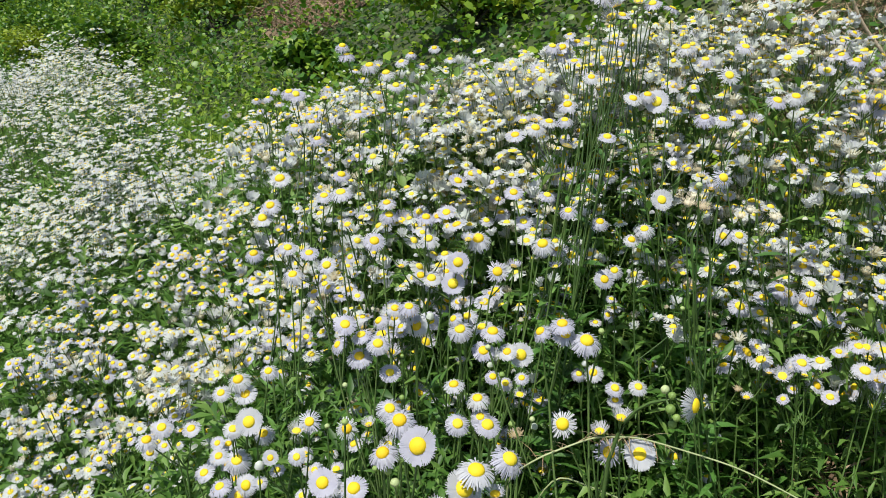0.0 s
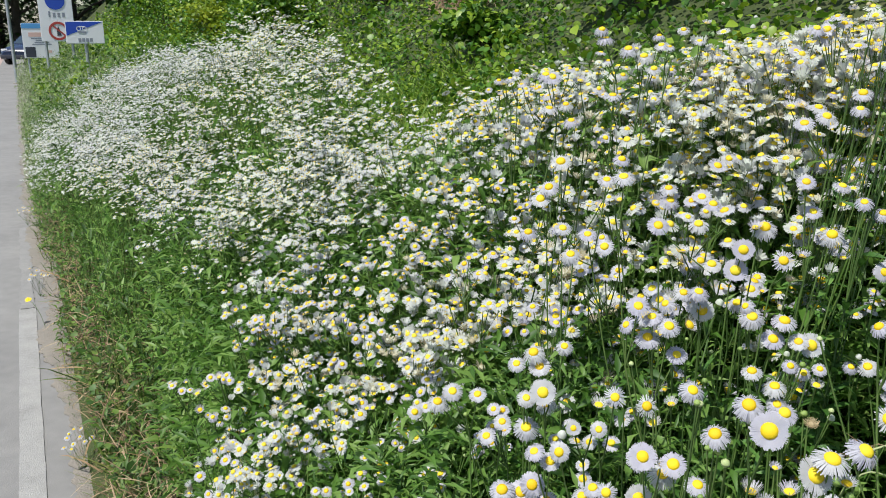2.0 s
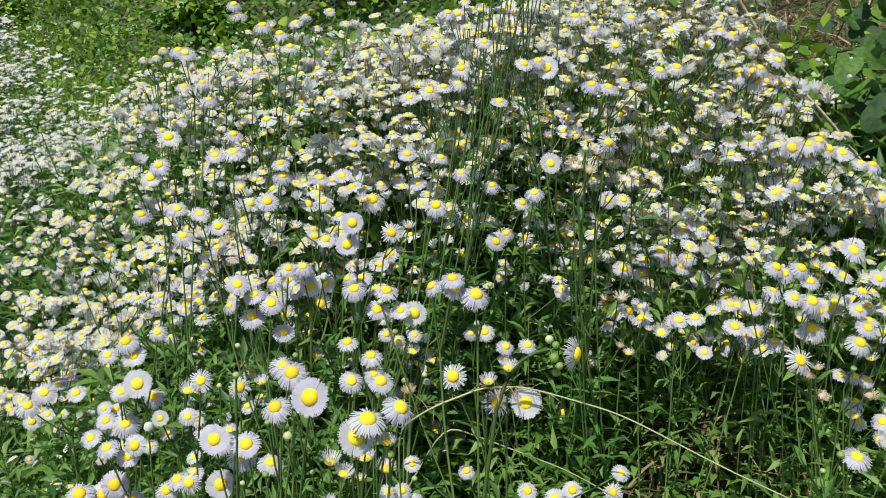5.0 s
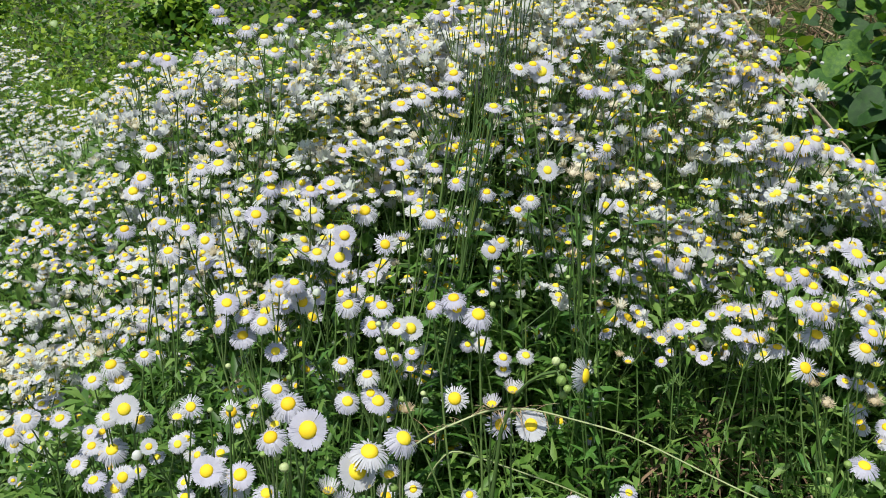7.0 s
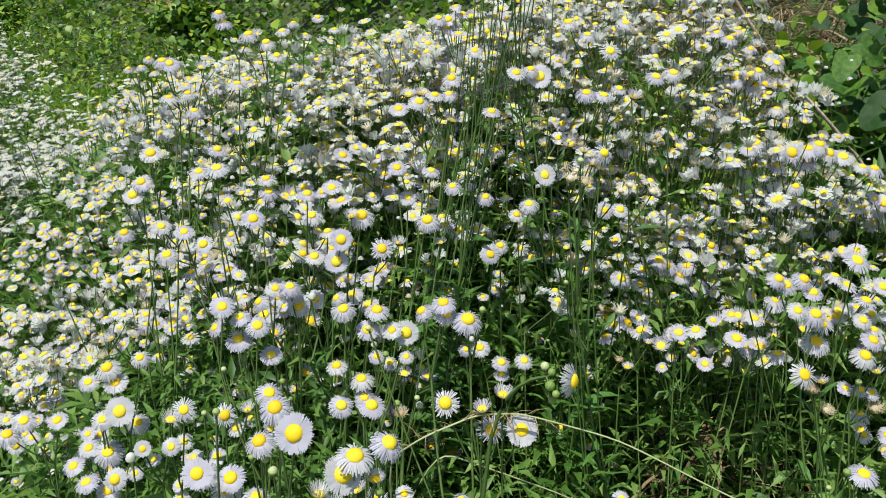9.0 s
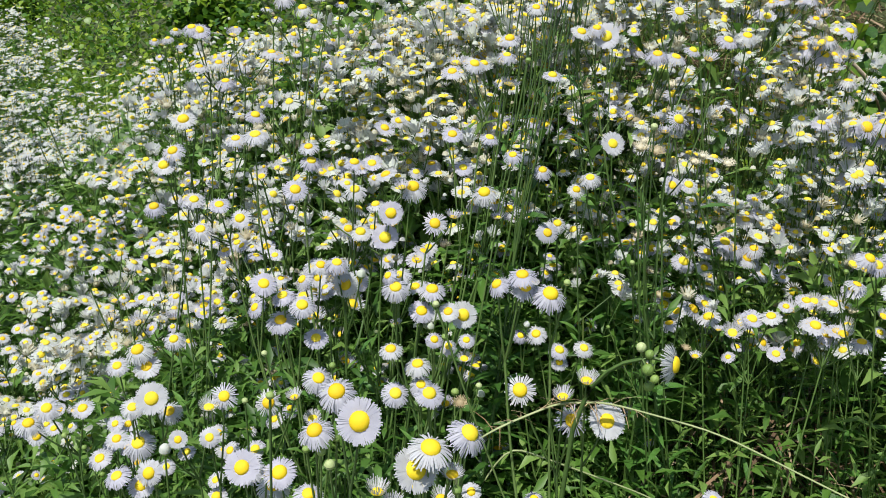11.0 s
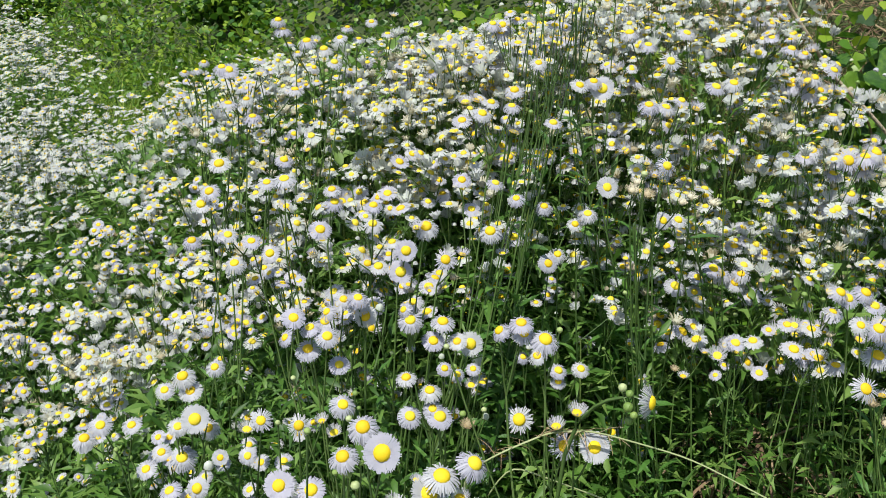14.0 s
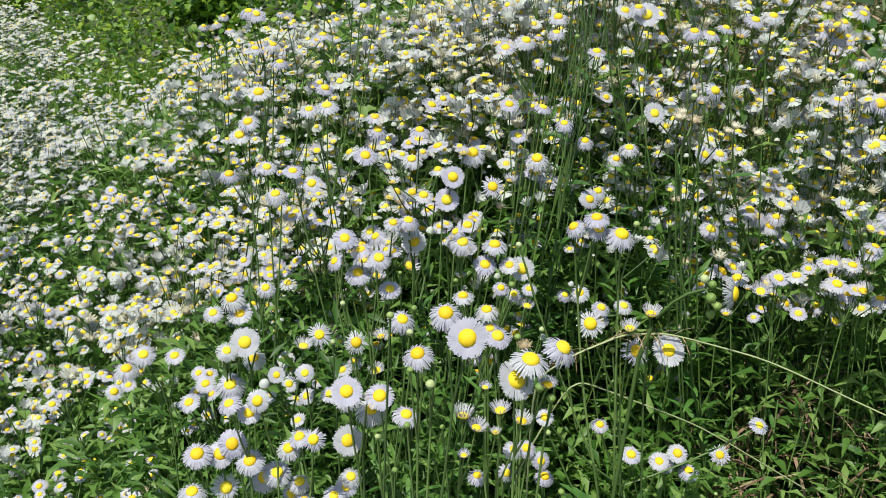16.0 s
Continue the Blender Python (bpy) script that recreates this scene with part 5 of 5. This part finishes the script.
def parking_sign():
    ob, z = stand("road_sign", -8.82, 12.86, "blue and white rectangular sign on a grey steel post", "road sign")
    part("post", rod(0.03, 1.66 - z, STEEL, "post"), ob, "galvanised steel post")
    w, z0, z1 = 0.30, 1.315 - z, 1.685 - z
    panel = part("panel", box(2 * w, 0.025, z1 - z0, WHITE, "panel", 0.012, (0, -0.045, z0)), ob, "white sign panel")
    zm = z0 + 0.13
    part("blue_field", plate([(-w + 0.015, zm), (-w + 0.015, z1 - 0.015), (w - 0.015, z1 - 0.015)], 0.003, BLUE, "blue_field"), panel, "blue triangular field", Matrix.Translation((0, -0.058, 0)))
    symbol = part("symbol", ring_mesh(0.025, 0.036, 0.003, WHITE, "symbol"), panel, "white wheel symbol", Matrix.Translation((-0.09, -0.062, zm + 0.115)))
    part("symbol", ring_mesh(0.025, 0.036, 0.003, WHITE, "symbol"), panel, "white wheel symbol", Matrix.Translation((0.0, -0.062, zm + 0.115)))
    part("symbol", box(0.09, 0.003, 0.015, WHITE, "symbol", 0, (-0.045, -0.062, zm + 0.14)), panel)
    bars(panel, 1, -0.1, 0.02, zm + 0.02, zm + 0.07, GREYPRINT, -0.062)
    for k in range(4):
        part("text_bar", box(0.045, 0.003, 0.06, GREYPRINT, "text_bar", 0, (-0.09 + 0.06 * k, -0.059, z0 + 0.03)), panel)


def tall_board():
    ob, z = stand("notice_board", -11.66, 16.05, "tall white notice board with round prohibition signs", "sign board")
    z0 = 1.31 - z
    for x in (-0.26, 0.26):
        part("post", rod(0.03, 2.5 - z, STEEL, "post", at=(x, 0.03, 0)), ob, "galvanised steel post")
    panel = part("panel", box(0.66, 0.03, 1.25, WHITE, "panel", 0.01, (0, -0.02, z0)), ob, "white board")
    part("blue_disc", disc_mesh(0.19, 0.006, BLUE, "blue_disc"), panel, "blue round sign", Matrix.Translation((0, -0.04, z0 + 0.84)))
    part("red_ring", ring_mesh(0.145, 0.19, 0.006, REDSIGN, "red_ring"), panel, "red prohibition ring", Matrix.Translation((0.01, -0.037, z0 + 0.215)))
    part("red_slash", box(0.30, 0.005, 0.03, REDSIGN, "red_slash", 0), panel, "red slash", Matrix.Translation((0.01, -0.039, z0 + 0.215)) @ Matrix.Rotation(radians(42), 4, "Y"))
    part("symbol", plate([(-0.03, -0.10), (0.05, -0.10), (0.03, 0.02), (0.0, 0.11), (-0.03, 0.0)], 0.004, DARK, "symbol"), panel, "dark pictogram", Matrix.Translation((0.01, -0.036, z0 + 0.215)))
    for k in range(4):
        part("text_bar", box(0.05 if k else 0.035, 0.004, 0.12 if k == 0 else 0.09, GREYPRINT, "text_bar", 0, (-0.13 + 0.09 * k, -0.037, z0 + 0.50)), panel)


def info_board():
    ob, z = stand("information_board", -13.69, 18.13, "small information board with a blue header beside the road", "sign board")
    for x in (-0.30, 0.30):
        part("post", rod(0.03, 1.72 - z, STEEL, "post", at=(x, 0.04, 0)), ob, "galvanised steel post")
    z0 = 0.89 - z
    panel = part("panel", box(0.78, 0.03, 0.82, WHITE, "panel", 0.008, (0, -0.01, z0)), ob, "white board")
    part("header", box(0.77, 0.006, 0.12, SKYBLUE, "header", 0, (0, -0.028, z0 + 0.695)), panel, "sky blue header")
    part("picture", box(0.5, 0.005, 0.10, PEACH, "picture", 0, (0, -0.027, z0 + 0.50)), panel, "peach printed field")
    part("picture", box(0.22, 0.005, 0.24, DARK, "picture", 0, (-0.24, -0.027, z0 + 0.02)), panel, "dark printed field")
    part("picture", box(0.14, 0.005, 0.06, PEACH, "picture", 0, (0.16, -0.027, z0 + 0.12)), panel)
    bars(panel, 4, -0.2, 0.25, z0 + 0.29, z0 + 0.47, GREYPRINT, -0.027)


def warning_sign():
    ob, z = stand("warning_sign", -25.6, 30.0, "triangular warning sign on a steel post", "road sign")
    part("post", rod(0.035, 2.4 - z, STEEL, "post"), ob, "galvanised steel post")
    part("panel", plate([(-0.30, 1.98 - z), (0.30, 1.98 - z), (0.02, 2.50 - z), (-0.02, 2.50 - z)], 0.02, WHITE, "panel"), ob, "pale triangular panel", Matrix.Translation((0, -0.04, 0)))
    part("symbol", plate([(-0.05, 2.06 - z), (0.05, 2.06 - z), (0.03, 2.28 - z), (-0.03, 2.28 - z)], 0.004, GREYPRINT, "symbol"), ob, "grey pictogram", Matrix.Translation((0, -0.062, 0)))


def street_pole():
    ob, z = stand("street_pole", -17.6, 22.0, "slender grey steel pole beside the road", "pole")
    part("shaft", rod(0.05, 4.5, STEEL, "shaft"), ob)
    part("base_plate", box(0.22, 0.22, 0.05, CONCRETE, "base_plate", 0.01), ob, "concrete foot")


def parked_car():
    ob = tagged(new("parked_car"), "dark blue car parked by the far road", "car")
    ob.matrix_basis = pose(-27.87, 36.63, 0.0, 0, 0, 12)

    def shell(rows):
        """A body from cross-sections along its length: y, half width, low and high."""
        b = Build()
        ring = []
        for y, w, lo, hi in rows:
            ring.append([(-w, y, lo), (-w * 1.02, y, lo + 0.45 * (hi - lo)), (-w * 0.93, y, lo + 0.85 * (hi - lo)), (-w * 0.7, y, hi), (w * 0.7, y, hi), (w * 0.93, y, lo + 0.85 * (hi - lo)), (w * 1.02, y, lo + 0.45 * (hi - lo)), (w, y, lo), (-w, y, lo)])
        b.add(np.array(ring).reshape(-1, 3), strip(len(rows), 9)[:, ::-1])
        for k in (0, len(rows) - 1):
            r = np.array(ring[k][:-1])
            c = r.mean(0)
            b.add(np.vstack([c, r]), [(0, 1 + i, 1 + (i + 1) % 8) for i in range(8)])
        return b
    body = part("body", shell([(-2.2, 0.70, 0.30, 0.62), (-2.1, 0.84, 0.24, 0.76), (-1.2, 0.90, 0.22, 0.90), (-0.6, 0.90, 0.22, 0.95), (1.5, 0.90, 0.22, 0.98), (2.05, 0.86, 0.24, 0.95), (2.2, 0.76, 0.32, 0.75)]).mesh("body", [CARPAINT]), ob)
    part("cabin", shell([(-1.15, 0.78, 0.86, 0.90), (-0.35, 0.74, 0.88, 1.38), (0.6, 0.72, 0.9, 1.46), (1.4, 0.72, 0.9, 1.38), (1.95, 0.76, 0.88, 0.95)]).mesh("cabin", [CARPAINT]), ob)
    part("windscreen", plate([(-0.66, 0.0), (0.66, 0.0), (0.56, 0.80), (-0.56, 0.80)], 0.01, CARGLASS, "windscreen"), ob, "tinted windscreen", pose(0, -1.06, 0.95, -59, 0, 0))
    for x in (-0.62, 0.62):
        part("headlight", box(0.30, 0.12, 0.13, LAMPGLASS, "headlight", 0.03, (x, -2.10, 0.60)), ob, "clear headlight")
    part("bumper", box(1.62, 0.14, 0.16, DARK, "bumper", 0.03, (0, -2.14, 0.30)), ob, "dark grille and bumper")
    for x in (-0.82, 0.82):
        for y in (-1.35, 1.35):
            wheel = part("wheel", disc_mesh(0.33, 0.22, RUBBER, "wheel"), ob, "black tyre", Matrix.Translation((x, y, 0.33)) @ Matrix.Rotation(math.pi / 2, 4, "Z"))
            part("rim", disc_mesh(0.20, 0.235, STEEL, "rim"), wheel, "steel rim")


parking_sign()
tall_board()
info_board()
warning_sign()
street_pole()
parked_car()

# ---- trees at the far end of the road ----
TWIGS = [simple_leaf(rng.uniform(0.5, 0.7), rng.uniform(0.1, 0.6)) for _ in range(5)]


def tree(s, n, height, leaves):
    x, y = xy(s, n)
    base = np.array([x, y, float(ground_z(s, n)) - 0.1])
    ob = tagged(new("tree"), "dark green leafy tree behind the road's end", "tree", "trees at the road's end")
    ob.location = base
    b, tips = Build(), []
    b.add(*tube(curve((0, 0, 0), (0.2, 0, 0.3 * height), (0, 0.2, 0.75 * height), 8), np.linspace(0.035, 0.010, 8) * height, 8))
    for k in range(9):
        a, z = k * 2.4, height * (0.04 + 0.065 * k)
        end = np.array([math.cos(a), math.sin(a), 0.5]) * height * rng.uniform(0.2, 0.36) + [0, 0, z]
        b.add(*tube(curve((0, 0, z), end * [0.5, 0.5, 0.9], end, 5), np.linspace(0.012, 0.004, 5) * height, 5))
        tips.append(end)
    tips.append(np.array([0, 0.2, 0.85 * height]))
    part("trunk", b.mesh("trunk", [BARK]), ob, "rough brown bark")
    c = Build()
    centre = np.array(tips)[rng.integers(0, len(tips), leaves)]
    v = rng.normal(0, 1, (leaves, 3))
    v *= (rng.random(leaves) ** 0.4 / np.linalg.norm(v, axis=1))[:, None] * height * 0.19
    scatter(c, TWIGS, centre + v * [1, 1, 0.8], turns(rng.uniform(0, 6.3, leaves), rng.uniform(-0.8, 0.8, leaves)), rng.uniform(0.3, 0.75, leaves))
    part("crown", c.mesh("crown", [CROWN]), ob, "dark green crown")


for k in range(13):
    tree(66 + 9 * rng.random() + 5 * (k % 2), -17 + 2.1 * k + rng.normal(0, 0.5), rng.uniform(10, 14), 1700)
for k in range(5):
    tree(34 + 4 * k, -10.5 - 0.9 * k + rng.normal(0, 0.6), rng.uniform(6, 9), 1600)
for k in range(7):
    tree(30 + 5 * k, 4.5 + 0.8 * k + rng.normal(0, 0.6), rng.uniform(6, 9), 1600)
